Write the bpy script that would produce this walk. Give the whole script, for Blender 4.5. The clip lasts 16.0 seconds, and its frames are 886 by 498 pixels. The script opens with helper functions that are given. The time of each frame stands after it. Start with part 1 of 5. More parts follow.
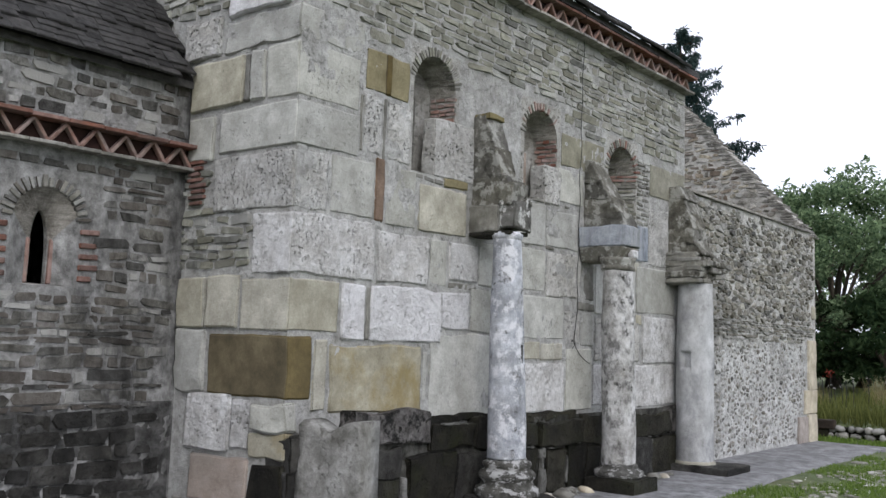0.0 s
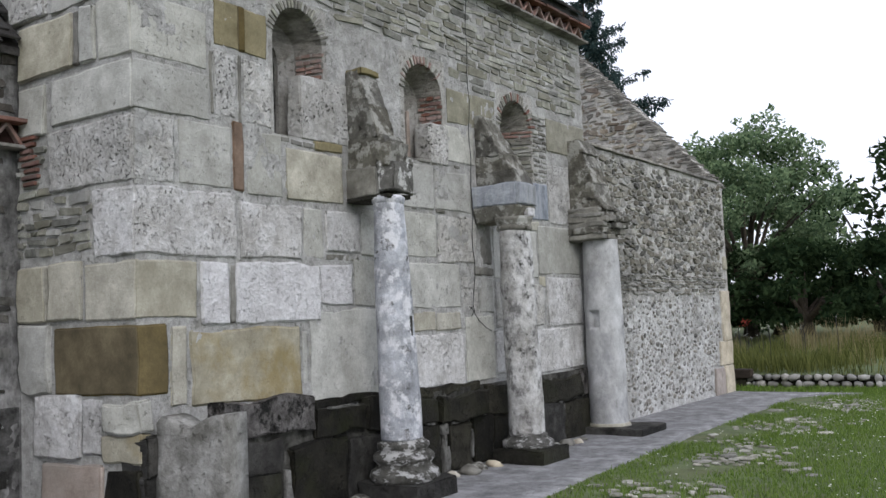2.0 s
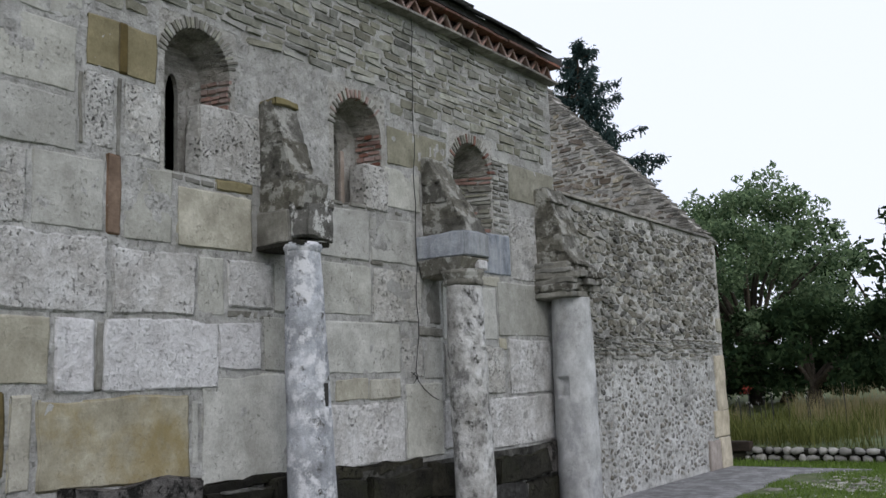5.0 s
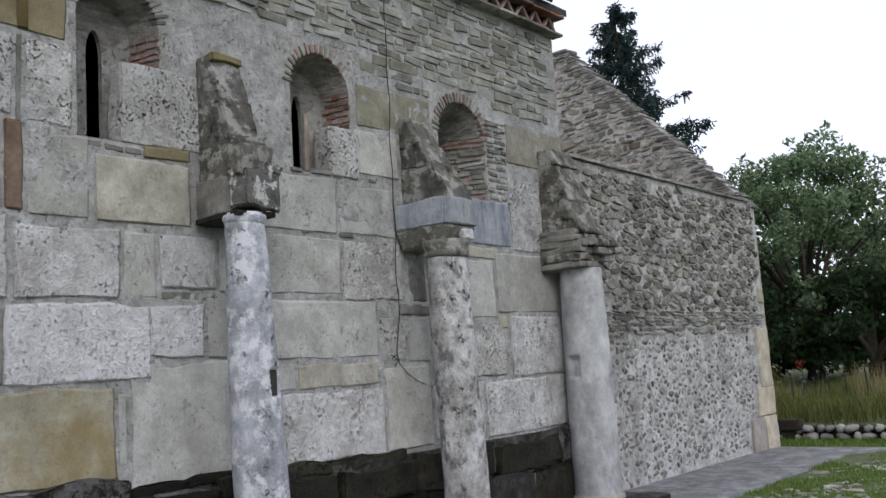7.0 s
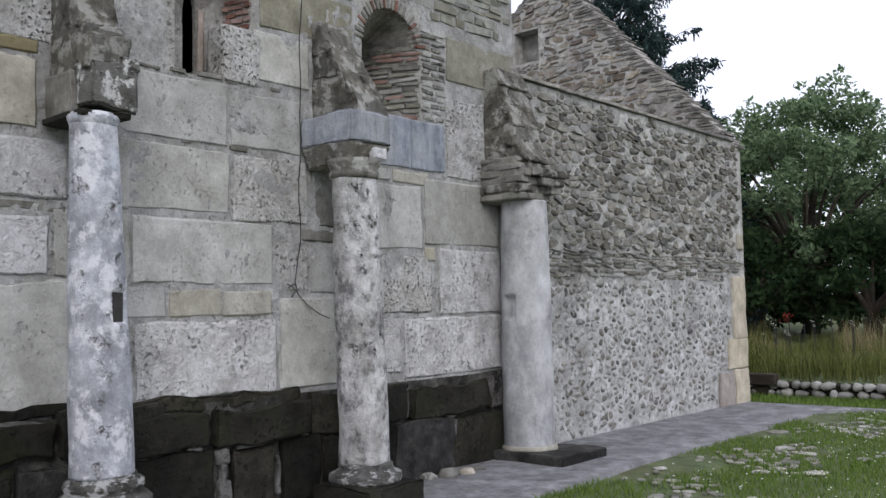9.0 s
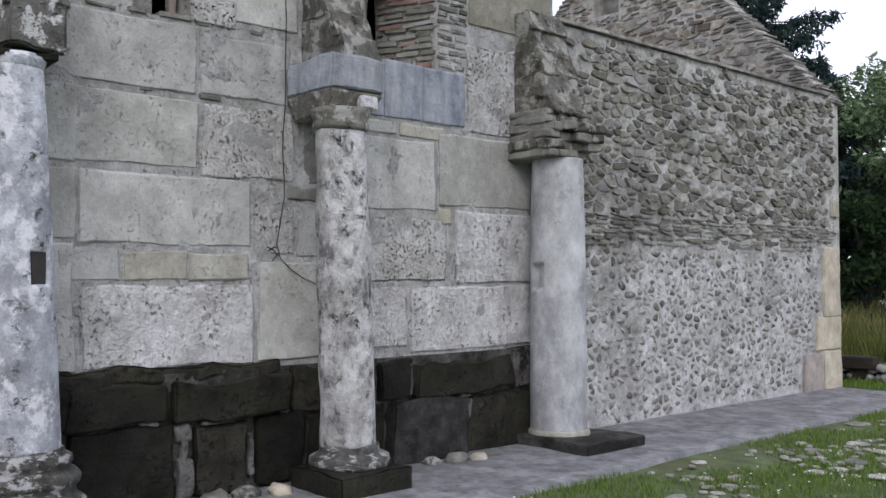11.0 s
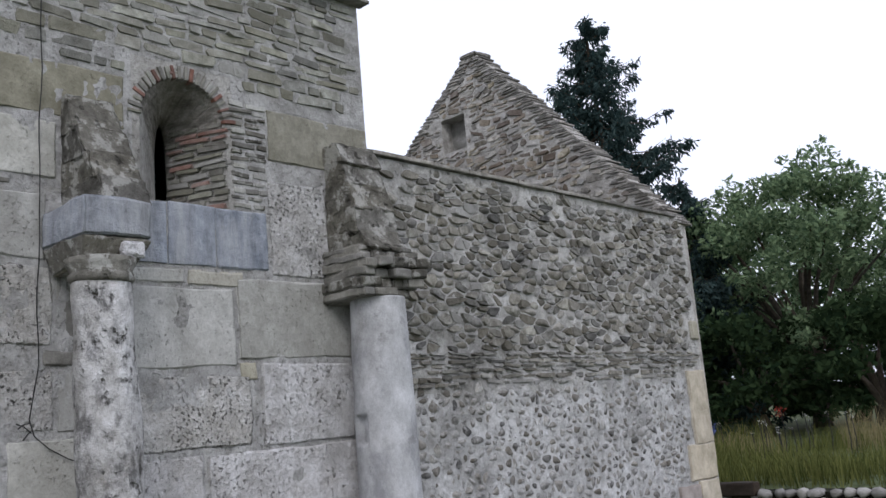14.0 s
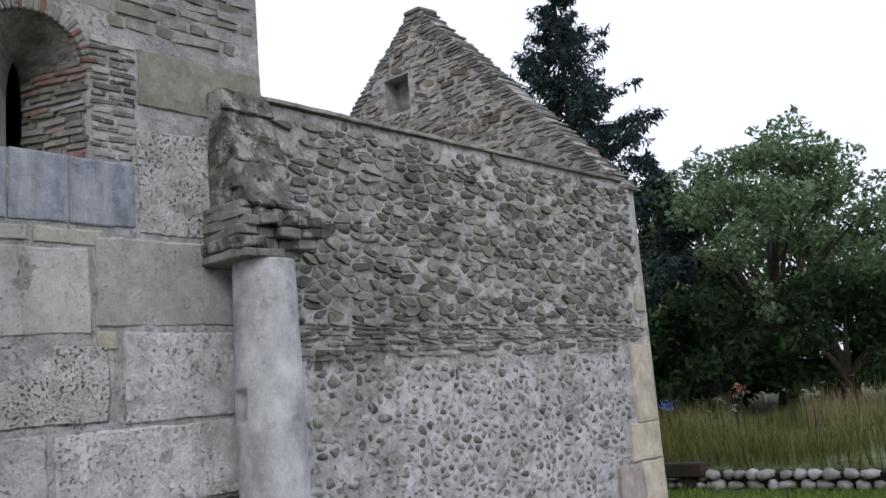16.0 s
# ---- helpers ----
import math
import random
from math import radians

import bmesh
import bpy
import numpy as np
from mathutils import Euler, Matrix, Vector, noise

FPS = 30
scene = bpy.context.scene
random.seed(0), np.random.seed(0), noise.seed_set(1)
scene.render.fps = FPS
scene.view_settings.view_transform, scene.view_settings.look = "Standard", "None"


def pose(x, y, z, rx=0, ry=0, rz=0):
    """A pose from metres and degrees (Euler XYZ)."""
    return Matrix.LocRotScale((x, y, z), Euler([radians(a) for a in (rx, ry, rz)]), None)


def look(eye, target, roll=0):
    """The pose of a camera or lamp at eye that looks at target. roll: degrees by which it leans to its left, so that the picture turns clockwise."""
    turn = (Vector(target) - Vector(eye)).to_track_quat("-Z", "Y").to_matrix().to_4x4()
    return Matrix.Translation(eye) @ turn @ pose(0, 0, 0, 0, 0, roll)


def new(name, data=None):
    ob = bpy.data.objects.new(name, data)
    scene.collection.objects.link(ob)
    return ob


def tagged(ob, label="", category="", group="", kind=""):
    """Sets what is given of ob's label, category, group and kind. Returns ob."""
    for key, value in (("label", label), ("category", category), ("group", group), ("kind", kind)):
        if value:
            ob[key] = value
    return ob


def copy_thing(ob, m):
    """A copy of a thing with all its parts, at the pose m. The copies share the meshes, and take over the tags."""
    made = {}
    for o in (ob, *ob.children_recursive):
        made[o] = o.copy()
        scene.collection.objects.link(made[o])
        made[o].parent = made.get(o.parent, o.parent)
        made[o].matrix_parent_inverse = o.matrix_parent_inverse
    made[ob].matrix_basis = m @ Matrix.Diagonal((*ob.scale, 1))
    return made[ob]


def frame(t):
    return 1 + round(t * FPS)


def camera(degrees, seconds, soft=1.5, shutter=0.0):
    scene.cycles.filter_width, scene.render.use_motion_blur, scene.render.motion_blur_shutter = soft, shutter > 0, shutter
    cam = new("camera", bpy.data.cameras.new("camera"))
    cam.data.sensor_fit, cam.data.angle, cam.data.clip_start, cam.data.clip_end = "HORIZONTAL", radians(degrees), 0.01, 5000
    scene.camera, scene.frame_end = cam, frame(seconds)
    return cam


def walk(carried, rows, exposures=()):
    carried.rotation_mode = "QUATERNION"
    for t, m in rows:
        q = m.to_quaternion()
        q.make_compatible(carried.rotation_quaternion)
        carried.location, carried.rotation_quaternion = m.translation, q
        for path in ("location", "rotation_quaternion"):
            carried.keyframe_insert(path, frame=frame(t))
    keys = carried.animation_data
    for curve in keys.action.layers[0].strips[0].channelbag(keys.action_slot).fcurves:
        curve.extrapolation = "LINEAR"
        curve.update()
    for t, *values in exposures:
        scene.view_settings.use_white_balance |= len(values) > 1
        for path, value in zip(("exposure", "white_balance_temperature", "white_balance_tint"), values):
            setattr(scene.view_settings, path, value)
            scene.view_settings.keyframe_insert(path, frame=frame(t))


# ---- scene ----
cam = camera(51.3, 16.0)
METRES, EYE, TILT, LEAN, TURN = 8.0, 1.6, 2.8, 1.33, 39.6
ROWS = [
    (0.0, 0.0, 0.0, 0.0, -0.16, 2.88, -3.2),
    (0.5, 0.0153, 0.0182, -0.0061, 0.17, 3.74, -0.06),
    (1.0, 0.034, 0.0329, -0.0034, 0.98, 1.84, -0.05),
    (1.5, 0.0446, 0.0581, -0.0036, -2.16, 2.06, 0.07),
    (2.0, 0.0563, 0.0836, -0.0066, -4.5, 1.49, 0.8),
    (2.5, 0.0755, 0.1082, -0.0059, -0.18, 5.35, -0.51),
    (3.0, 0.0901, 0.1247, -0.005, 1.29, 7.11, 1.47),
    (3.5, 0.1008, 0.1474, -0.0083, -0.21, 6.23, 2.08),
    (4.0, 0.113, 0.1742, -0.0089, -1.37, 5.9, 3.54),
    (4.5, 0.1357, 0.1953, -0.0113, -3.01, 3.75, 1.62),
    (5.0, 0.1532, 0.2206, -0.0112, -3.77, 5.44, 0.59),
    (7.5, 0.2745, 0.3518, -0.0205, 1.83, 2.96, 2.02),
    (8.0, 0.308, 0.3719, -0.0206, 3.09, -0.66, 1.4),
    (8.5, 0.3306, 0.4005, -0.0259, 0.84, 0.34, -0.36),
    (11.0, 0.4641, 0.5365, -0.0348, 8.98, -1.22, -0.76),
    (11.5, 0.4829, 0.5655, -0.0337, 12.12, -3.1, -2.97),
    (12.0, 0.5011, 0.592, -0.0342, 8.64, -1.29, -0.45),
    (12.5, 0.5263, 0.6097, -0.0346, 9.84, 2.78, 1.55),
    (13.0, 0.5445, 0.623, -0.0323, 7.73, 4.77, 2.58),
    (13.5, 0.5447, 0.6286, -0.0315, 5.86, 9.13, 3.2),
    (14.0, 0.5445, 0.6347, -0.0349, 3.37, 7.66, 3.67),
    (14.5, 0.5549, 0.6525, -0.0378, 2.76, 5.19, 3.52),
    (15.0, 0.5735, 0.6727, -0.0379, 5.38, 1.86, 1.66),
    (15.5, 0.5946, 0.6995, -0.0353, 4.59, 5.79, -0.92),
    (16.0, 0.6218, 0.7338, -0.0447, 2.47, 6.17, 3.42),
]
EXPOSURES = [(0, 0.3, 6500, 10), (1, 0.18, 6480, 10), (2, 0.23, 6480, 10), (3.5, -0.06, 6450, 10), (5, -0.13, 6450, 9), (7.5, 0.0, 6400, 11), (8, 0.03, 6400, 11), (8.5, 0.12, 6400, 12),
             (11, 0.15, 6320, 13), (11.5, 0.27, 6300, 13), (12.5, 0.27, 6300, 13), (13, 0.2, 6300, 13), (13.5, 0.06, 6300, 13), (14.5, -0.06, 6300, 13), (15, -0.16, 6300, 13), (15.5, 0.08, 6300, 13), (16, -0.02, 6300, 13)]
walk(cam, [(t, pose(0, 0, EYE, TILT, LEAN, TURN) @ pose(METRES * x, METRES * y, METRES * z, 90 + pitch, roll, yaw)) for t, x, y, z, yaw, pitch, roll in ROWS], EXPOSURES)

# ---------- world and light: bright overcast day ----------
world = bpy.data.worlds.new("overcast_sky")
scene.world = world
world.use_nodes = True
wn, wl = world.node_tree.nodes, world.node_tree.links
wn.clear()
sky = wn.new("ShaderNodeTexSky")
sky.sky_type, sky.sun_disc = "NISHITA", False
sky.sun_elevation, sky.sun_rotation = radians(52), radians(118)
sky.air_density, sky.dust_density, sky.ozone_density = 1.0, 4.0, 1.0
cloud = wn.new("ShaderNodeMix")
cloud.data_type = "RGBA"
cloud.inputs["Factor"].default_value = 0.88
cloud.inputs["B"].default_value = (9.4, 9.8, 11.1, 1)
bg = wn.new("ShaderNodeBackground")
bg.inputs["Strength"].default_value = 0.12
wo = wn.new("ShaderNodeOutputWorld")
wl.new(sky.outputs["Color"], cloud.inputs["A"])
wl.new(cloud.outputs["Result"], bg.inputs["Color"])
wl.new(bg.outputs["Background"], wo.inputs["Surface"])
sun = new("sun", bpy.data.lights.new("sun", "SUN"))
sun.data.energy, sun.data.angle, sun.data.color = 0.9, radians(25), (1.0, 0.97, 0.93)
sun.matrix_world = look((12, -6, 18), (-5.5, 9, 1))

# ---------- materials ----------


def surface(name, low, high, grain=9.0, tint=0.12, stain=(0.2, 0.19, 0.16), stain_amount=0.35, stain_scale=1.3, pits=0.0,
            pit_scale=38.0, bump=0.35, rough=0.9, streak=1.0, fine=70.0, warm=0.0, mottle=0.4, other=None, crisp=0.0):
    """Weathered mineral surface: two-scale colour noise, a stain layer, optional dark pits, per-piece tint."""
    m = bpy.data.materials.new(name)
    m.use_nodes = True
    n, l = m.node_tree.nodes, m.node_tree.links
    b = n["Principled BSDF"]
    b.inputs["Roughness"].default_value = rough
    b.inputs["Specular IOR Level"].default_value = 0.25
    geo = n.new("ShaderNodeNewGeometry")
    info = n.new("ShaderNodeObjectInfo")
    stretch = n.new("ShaderNodeMapping")
    stretch.inputs["Scale"].default_value = (1, 1, streak)
    l.new(geo.outputs["Position"], stretch.inputs["Vector"])

    def noise_tex(scale, detail, vec):
        t = n.new("ShaderNodeTexNoise")
        t.inputs["Scale"].default_value, t.inputs["Detail"].default_value, t.inputs["Roughness"].default_value = scale, detail, 0.7
        l.new(vec, t.inputs["Vector"])
        return t.outputs["Fac"]

    def ramp(fac, a, c, p0=0.35, p1=0.65):
        r = n.new("ShaderNodeValToRGB")
        r.color_ramp.elements[0].position, r.color_ramp.elements[1].position = p0, p1
        r.color_ramp.elements[0].color, r.color_ramp.elements[1].color = (*a, 1), (*c, 1)
        l.new(fac, r.inputs["Fac"])
        return r.outputs["Color"]

    def mix(fac, a, c, kind="MIX"):
        x = n.new("ShaderNodeMix")
        x.data_type, x.blend_type = "RGBA", kind
        if isinstance(fac, float):
            x.inputs["Factor"].default_value = fac
        else:
            l.new(fac, x.inputs["Factor"])
        l.new(a, x.inputs["A"])
        if isinstance(c, tuple):
            x.inputs["B"].default_value = (*c, 1)
        else:
            l.new(c, x.inputs["B"])
        return x.outputs["Result"]

    def math_node(op, a, c):
        x = n.new("ShaderNodeMath")
        x.operation = op
        for i, v in enumerate((a, c)):
            if isinstance(v, (int, float)):
                x.inputs[i].default_value = v
            else:
                l.new(v, x.inputs[i])
        return x.outputs[0]

    pos, spos = geo.outputs["Position"], stretch.outputs["Vector"]
    g1 = noise_tex(grain, 6, pos)
    g2 = noise_tex(fine, 3, pos)
    col = ramp(g1, low, high)
    col = mix(0.3, col, ramp(g2, (0.32, 0.32, 0.32), (0.72, 0.72, 0.72), 0.25, 0.75), "OVERLAY")
    g3 = noise_tex(4.3, 9, spos)
    col = mix(mottle, col, ramp(g3, (0.18, 0.17, 0.15), (0.84, 0.85, 0.87), 0.33, 0.68), "OVERLAY")
    # per-piece tint, by object and by island
    r = math_node("FRACT", math_node("ADD", info.outputs["Random"], geo.outputs["Random Per Island"]), 0)
    hsv = n.new("ShaderNodeHueSaturation")
    l.new(col, hsv.inputs["Color"])
    l.new(math_node("ADD", math_node("MULTIPLY", r, 2 * tint), 1 - tint), hsv.inputs["Value"])
    r2 = math_node("FRACT", math_node("MULTIPLY", r, 7.31), 0)
    l.new(math_node("ADD", math_node("MULTIPLY", r2, 0.5 + warm), 0.7), hsv.inputs["Saturation"])
    col = hsv.outputs["Color"]
    if other:
        pick = math_node("FRACT", math_node("MULTIPLY", r, 23.7), 0)
        col = mix(math_node("MULTIPLY", math_node("GREATER_THAN", pick, 0.55), 0.75), col, mix(0.5, col, other))
        col = mix(math_node("MULTIPLY", math_node("LESS_THAN", pick, 0.14), 0.7), col, (0.4, 0.395, 0.375))
    s = ramp(noise_tex(stain_scale, 7, spos), (0, 0, 0), (1, 1, 1), 0.47 + 0.05 * crisp, 0.66 - 0.1 * crisp)
    col = mix(math_node("MULTIPLY", s, stain_amount), col, stain)
    height = math_node("ADD", math_node("ADD", math_node("MULTIPLY", g1, 0.9), math_node("MULTIPLY", g2, 0.25)), math_node("MULTIPLY", g3, 0.5))
    if pits:
        mask = math_node("MULTIPLY", ramp(noise_tex(pit_scale * 0.55, 4, pos), (0, 0, 0), (1, 1, 1), 0.57, 0.66),
                         ramp(noise_tex(4.0, 4, spos), (0, 0, 0), (1, 1, 1), 0.42, 0.58))
        col = mix(math_node("MULTIPLY", mask, pits), col, (0.07, 0.065, 0.055))
        height = math_node("SUBTRACT", height, math_node("MULTIPLY", mask, pits))
    l.new(col, b.inputs["Base Color"])
    bp = n.new("ShaderNodeBump")
    bp.inputs["Strength"].default_value, bp.inputs["Distance"].default_value = bump, 0.03
    l.new(height, bp.inputs["Height"])
    l.new(bp.outputs["Normal"], b.inputs["Normal"])
    return m


STONE = {
    "white": surface("pale_limestone", (0.44, 0.43, 0.42), (0.66, 0.65, 0.64), 16, 0.08, (0.22, 0.21, 0.19), 0.45, 2.4, pits=0.6, pit_scale=55, bump=1.1, fine=40),
    "chalk": surface("chalk_white_limestone", (0.58, 0.57, 0.58), (0.74, 0.73, 0.74), 17, 0.04, (0.33, 0.32, 0.31), 0.35, 3.0, pits=0.3, pit_scale=60, bump=1.2, fine=40),
    "pocked": surface("pocked_limestone", (0.4, 0.39, 0.37), (0.6, 0.59, 0.565), 15, 0.08, (0.28, 0.262, 0.235), 0.4, 2.4, pits=0.95, pit_scale=85, bump=1.3, fine=40, mottle=0.35),
    "grey": surface("grey_ashlar_sandstone", (0.33, 0.328, 0.298), (0.46, 0.457, 0.424), 5, 0.15, (0.22, 0.214, 0.186), 0.4, 1.4, pits=0.5, pit_scale=60, bump=0.6, fine=50, mottle=0.28),
    "tan": surface("tan_ashlar_sandstone", (0.31, 0.295, 0.24), (0.45, 0.43, 0.36), 5, 0.13, (0.19, 0.17, 0.12), 0.4, 1.2, pits=0.35, pit_scale=55, bump=0.5, fine=50, mottle=0.28),
    "brown": surface("brown_sandstone", (0.085, 0.065, 0.028), (0.15, 0.115, 0.05), 3.5, 0.1, (0.05, 0.042, 0.025), 0.5, 1.4, bump=0.2),
    "yellow": surface("yellow_lichened_sandstone", (0.25, 0.225, 0.15), (0.36, 0.33, 0.24), 4, 0.08, (0.23, 0.165, 0.04), 0.55, 2.2, pits=0.3, bump=0.5, fine=50),
    "olive": surface("olive_sandstone", (0.165, 0.142, 0.08), (0.25, 0.22, 0.135), 4, 0.05, (0.12, 0.1, 0.05), 0.4, 2.0, pits=0.25, bump=0.5, fine=50),
    "rust": surface("rusty_brick_strip", (0.12, 0.075, 0.048), (0.2, 0.13, 0.085), 8, 0.1, (0.1, 0.07, 0.05), 0.4, 2.5, bump=0.3),
    "blue": surface("blue_grey_marble", (0.19, 0.21, 0.24), (0.32, 0.34, 0.375), 9, 0.12, (0.46, 0.47, 0.48), 0.5, 4.5, streak=0.2, bump=0.8, mottle=0.55, crisp=0.4),
    "dark": surface("damp_mossy_plinth_stone", (0.006, 0.0055, 0.004), (0.03, 0.028, 0.021), 3, 0.55, (0.024, 0.027, 0.009), 0.5, 2.2, pits=0.5, bump=1.5, mottle=0.8, fine=30),
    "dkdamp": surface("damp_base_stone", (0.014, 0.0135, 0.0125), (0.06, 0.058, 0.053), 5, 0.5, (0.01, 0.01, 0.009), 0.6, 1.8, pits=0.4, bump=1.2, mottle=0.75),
    "dkgrey": surface("weathered_dark_grey_stone", (0.13, 0.126, 0.11), (0.27, 0.262, 0.235), 5, 0.15, (0.06, 0.055, 0.045), 0.55, 1.5, pits=0.3, bump=0.6),
    "lichen": surface("lichen_spotted_stone", (0.11, 0.103, 0.083), (0.24, 0.228, 0.19), 6, 0.15, (0.47, 0.47, 0.44), 0.75, 5.0, pits=0.7, pit_scale=30, bump=1.0, crisp=0.9),
    "olive_grey": surface("weathered_stump_stone", (0.075, 0.071, 0.059), (0.2, 0.191, 0.163), 6, 0.25, (0.4, 0.4, 0.37), 0.6, 6.0, pits=0.7, pit_scale=30, bump=1.3, crisp=0.95, mottle=0.6),
    "olive_tan": surface("olive_tan_ashlar", (0.19, 0.181, 0.135), (0.31, 0.297, 0.232), 5, 0.06, (0.12, 0.112, 0.078), 0.45, 1.6, pits=0.3, pit_scale=55, bump=0.6, fine=50, mottle=0.35),
    "crust": surface("white_lichen_crusted_stone", (0.1, 0.096, 0.085), (0.2, 0.194, 0.175), 8, 0.05, (0.58, 0.58, 0.56), 0.9, 8.0, pits=0.6, pit_scale=30, bump=1.3, crisp=1.0),
    "holed": surface("blackened_spongy_stone", (0.05, 0.046, 0.043), (0.17, 0.16, 0.153), 9, 0.05, (0.008, 0.008, 0.007), 0.95, 5.5, pits=1.0, pit_scale=24, bump=1.6, crisp=0.8),
    "pink": surface("pinkish_boulder_stone", (0.26, 0.22, 0.19), (0.38, 0.32, 0.28), 4, 0.1, (0.2, 0.19, 0.17), 0.5, 2.0, bump=0.5),
    "cream": surface("cream_quoin_stone", (0.4, 0.36, 0.28), (0.54, 0.49, 0.4), 5, 0.06, (0.3, 0.27, 0.22), 0.4, 1.6, bump=0.25),
}
COBBLE = surface("mortar_smeared_cobble", (0.12, 0.118, 0.112), (0.33, 0.325, 0.31), 12, 0.6, (0.47, 0.467, 0.455), 0.7, 7.0, bump=1.0, warm=0.7, other=(0.2, 0.175, 0.135), crisp=0.5)
RUBBLE = surface("rubble_fieldstone", (0.135, 0.132, 0.12), (0.36, 0.354, 0.33), 10, 0.62, (0.06, 0.058, 0.05), 0.55, 0.75, bump=1.2, warm=0.6, other=(0.2, 0.178, 0.13))
GABLE_STONE = surface("tan_gable_fieldstone", (0.14, 0.13, 0.11), (0.38, 0.36, 0.32), 9, 0.6, (0.09, 0.083, 0.07), 0.4, 1.1, bump=1.1, warm=0.8, other=(0.17, 0.115, 0.085))
GABLE_MORTAR = surface("warm_gable_mortar", (0.33, 0.316, 0.284), (0.5, 0.482, 0.445), 13, 0.0, (0.16, 0.15, 0.128), 0.5, 1.0, pits=0.4, pit_scale=30, bump=1.0, fine=45)
SLATE = surface("thin_slate_stone", (0.165, 0.166, 0.148), (0.33, 0.33, 0.298), 9, 0.42, (0.12, 0.118, 0.104), 0.35, 1.0, bump=0.9, warm=0.6, other=(0.215, 0.2, 0.145))
APSE_STONE = surface("damp_apse_stone", (0.055, 0.053, 0.049), (0.19, 0.186, 0.174), 9, 0.5, (0.014, 0.0135, 0.0125), 0.88, 0.7, streak=0.3, bump=0.9, warm=0.5, other=(0.1, 0.08, 0.066), crisp=0.4)
MORTAR = surface("old_lime_mortar", (0.29, 0.287, 0.272), (0.46, 0.455, 0.438), 14, 0.0, (0.19, 0.185, 0.168), 0.45, 0.9, pits=0.4, pit_scale=55, bump=1.0, fine=45)
PALE_MORTAR = surface("pale_rubble_mortar", (0.38, 0.38, 0.37), (0.6, 0.6, 0.587), 11, 0.0, (0.19, 0.186, 0.172), 0.75, 0.9, pits=0.6, pit_scale=30, bump=1.1, fine=45)
AGED_MORTAR = surface("aged_rubble_mortar", (0.34, 0.335, 0.316), (0.56, 0.555, 0.535), 11, 0.0, (0.075, 0.072, 0.063), 0.65, 0.75, pits=0.5, pit_scale=30, bump=1.2, fine=45)
APSE_MORTAR = surface("grimy_apse_mortar", (0.11, 0.108, 0.105), (0.36, 0.357, 0.35), 7, 0.0, (0.022, 0.021, 0.02), 0.92, 0.7, streak=0.3, bump=1.0, fine=45, crisp=0.4)
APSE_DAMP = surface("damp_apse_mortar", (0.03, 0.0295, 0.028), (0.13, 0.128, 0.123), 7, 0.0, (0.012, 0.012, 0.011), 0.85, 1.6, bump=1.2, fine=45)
# layered recess masonry, its colour darkened to carry the shade under the arches
NICHE = surface("layered_masonry_soffit_shade", (0.16, 0.15, 0.132), (0.36, 0.34, 0.31), 7, 0.0, (0.05, 0.045, 0.038), 0.5, 3, bump=1.2, streak=7)
# cornice recess, a darker red-brown than the bricks before it
DARK_BRICK = surface("dark_maroon_brick_recess", (0.035, 0.017, 0.014), (0.06, 0.03, 0.025), 9, 0.1, (0.02, 0.015, 0.012), 0.4, 4, bump=0.3)
RENDER = surface("pebbled_lime_render", (0.3, 0.29, 0.27), (0.44, 0.43, 0.4), 20, 0.0, (0.2, 0.19, 0.17), 0.35, 1.0, pits=0.6, pit_scale=48, bump=0.9)
BRICK = surface("red_terracotta_brick", (0.13, 0.062, 0.048), (0.22, 0.12, 0.095), 14, 0.3, (0.12, 0.1, 0.09), 0.45, 4, bump=0.4)
PALE_BRICK = surface("mortar_smeared_brick", (0.2, 0.12, 0.1), (0.32, 0.22, 0.19), 14, 0.2, (0.3, 0.27, 0.25), 0.5, 5, bump=0.4)
ROOF_STONE = surface("dark_roof_slab", (0.022, 0.021, 0.021), (0.05, 0.048, 0.046), 12, 0.45, (0.014, 0.013, 0.012), 0.4, 2, bump=0.5, rough=0.75)
COPING = surface("lichened_coping", (0.15, 0.142, 0.128), (0.34, 0.325, 0.295), 9, 0.4, (0.06, 0.056, 0.048), 0.45, 2, bump=0.6)
MARBLE_A = surface("chalk_flaked_marble", (0.24, 0.252, 0.28), (0.44, 0.455, 0.49), 6, 0.05, (0.7, 0.7, 0.725), 0.8, 6.5, mottle=0.6, pits=1.0, pit_scale=17, streak=0.9, bump=0.6, crisp=0.7)
MARBLE_B = surface("blackened_pitted_marble", (0.33, 0.325, 0.315), (0.58, 0.575, 0.565), 8, 0.05, (0.05, 0.048, 0.046), 0.75, 8.0, mottle=0.6, pits=1.0, pit_scale=24, streak=0.7, bump=1.0, crisp=0.35)
MARBLE_D = surface("mossy_flecked_marble", (0.03, 0.029, 0.024), (0.12, 0.117, 0.105), 8, 0.05, (0.45, 0.447, 0.44), 0.8, 7.0, mottle=0.6, pits=0.8, pit_scale=30, streak=2.2, bump=1.0, crisp=0.9)
MARBLE_C = surface("smooth_grey_marble", (0.34, 0.345, 0.348), (0.46, 0.462, 0.465), 4, 0.04, (0.21, 0.213, 0.225), 0.6, 3.2, pits=0.3, pit_scale=14, streak=0.6, bump=0.25, mottle=0.5, crisp=0.3)
CONCRETE = surface("path_concrete", (0.125, 0.125, 0.131), (0.215, 0.215, 0.223), 7, 0.03, (0.36, 0.36, 0.368), 0.5, 2.6, pits=0.4, pit_scale=40, bump=0.7, fine=45, mottle=0.5, crisp=0.3)
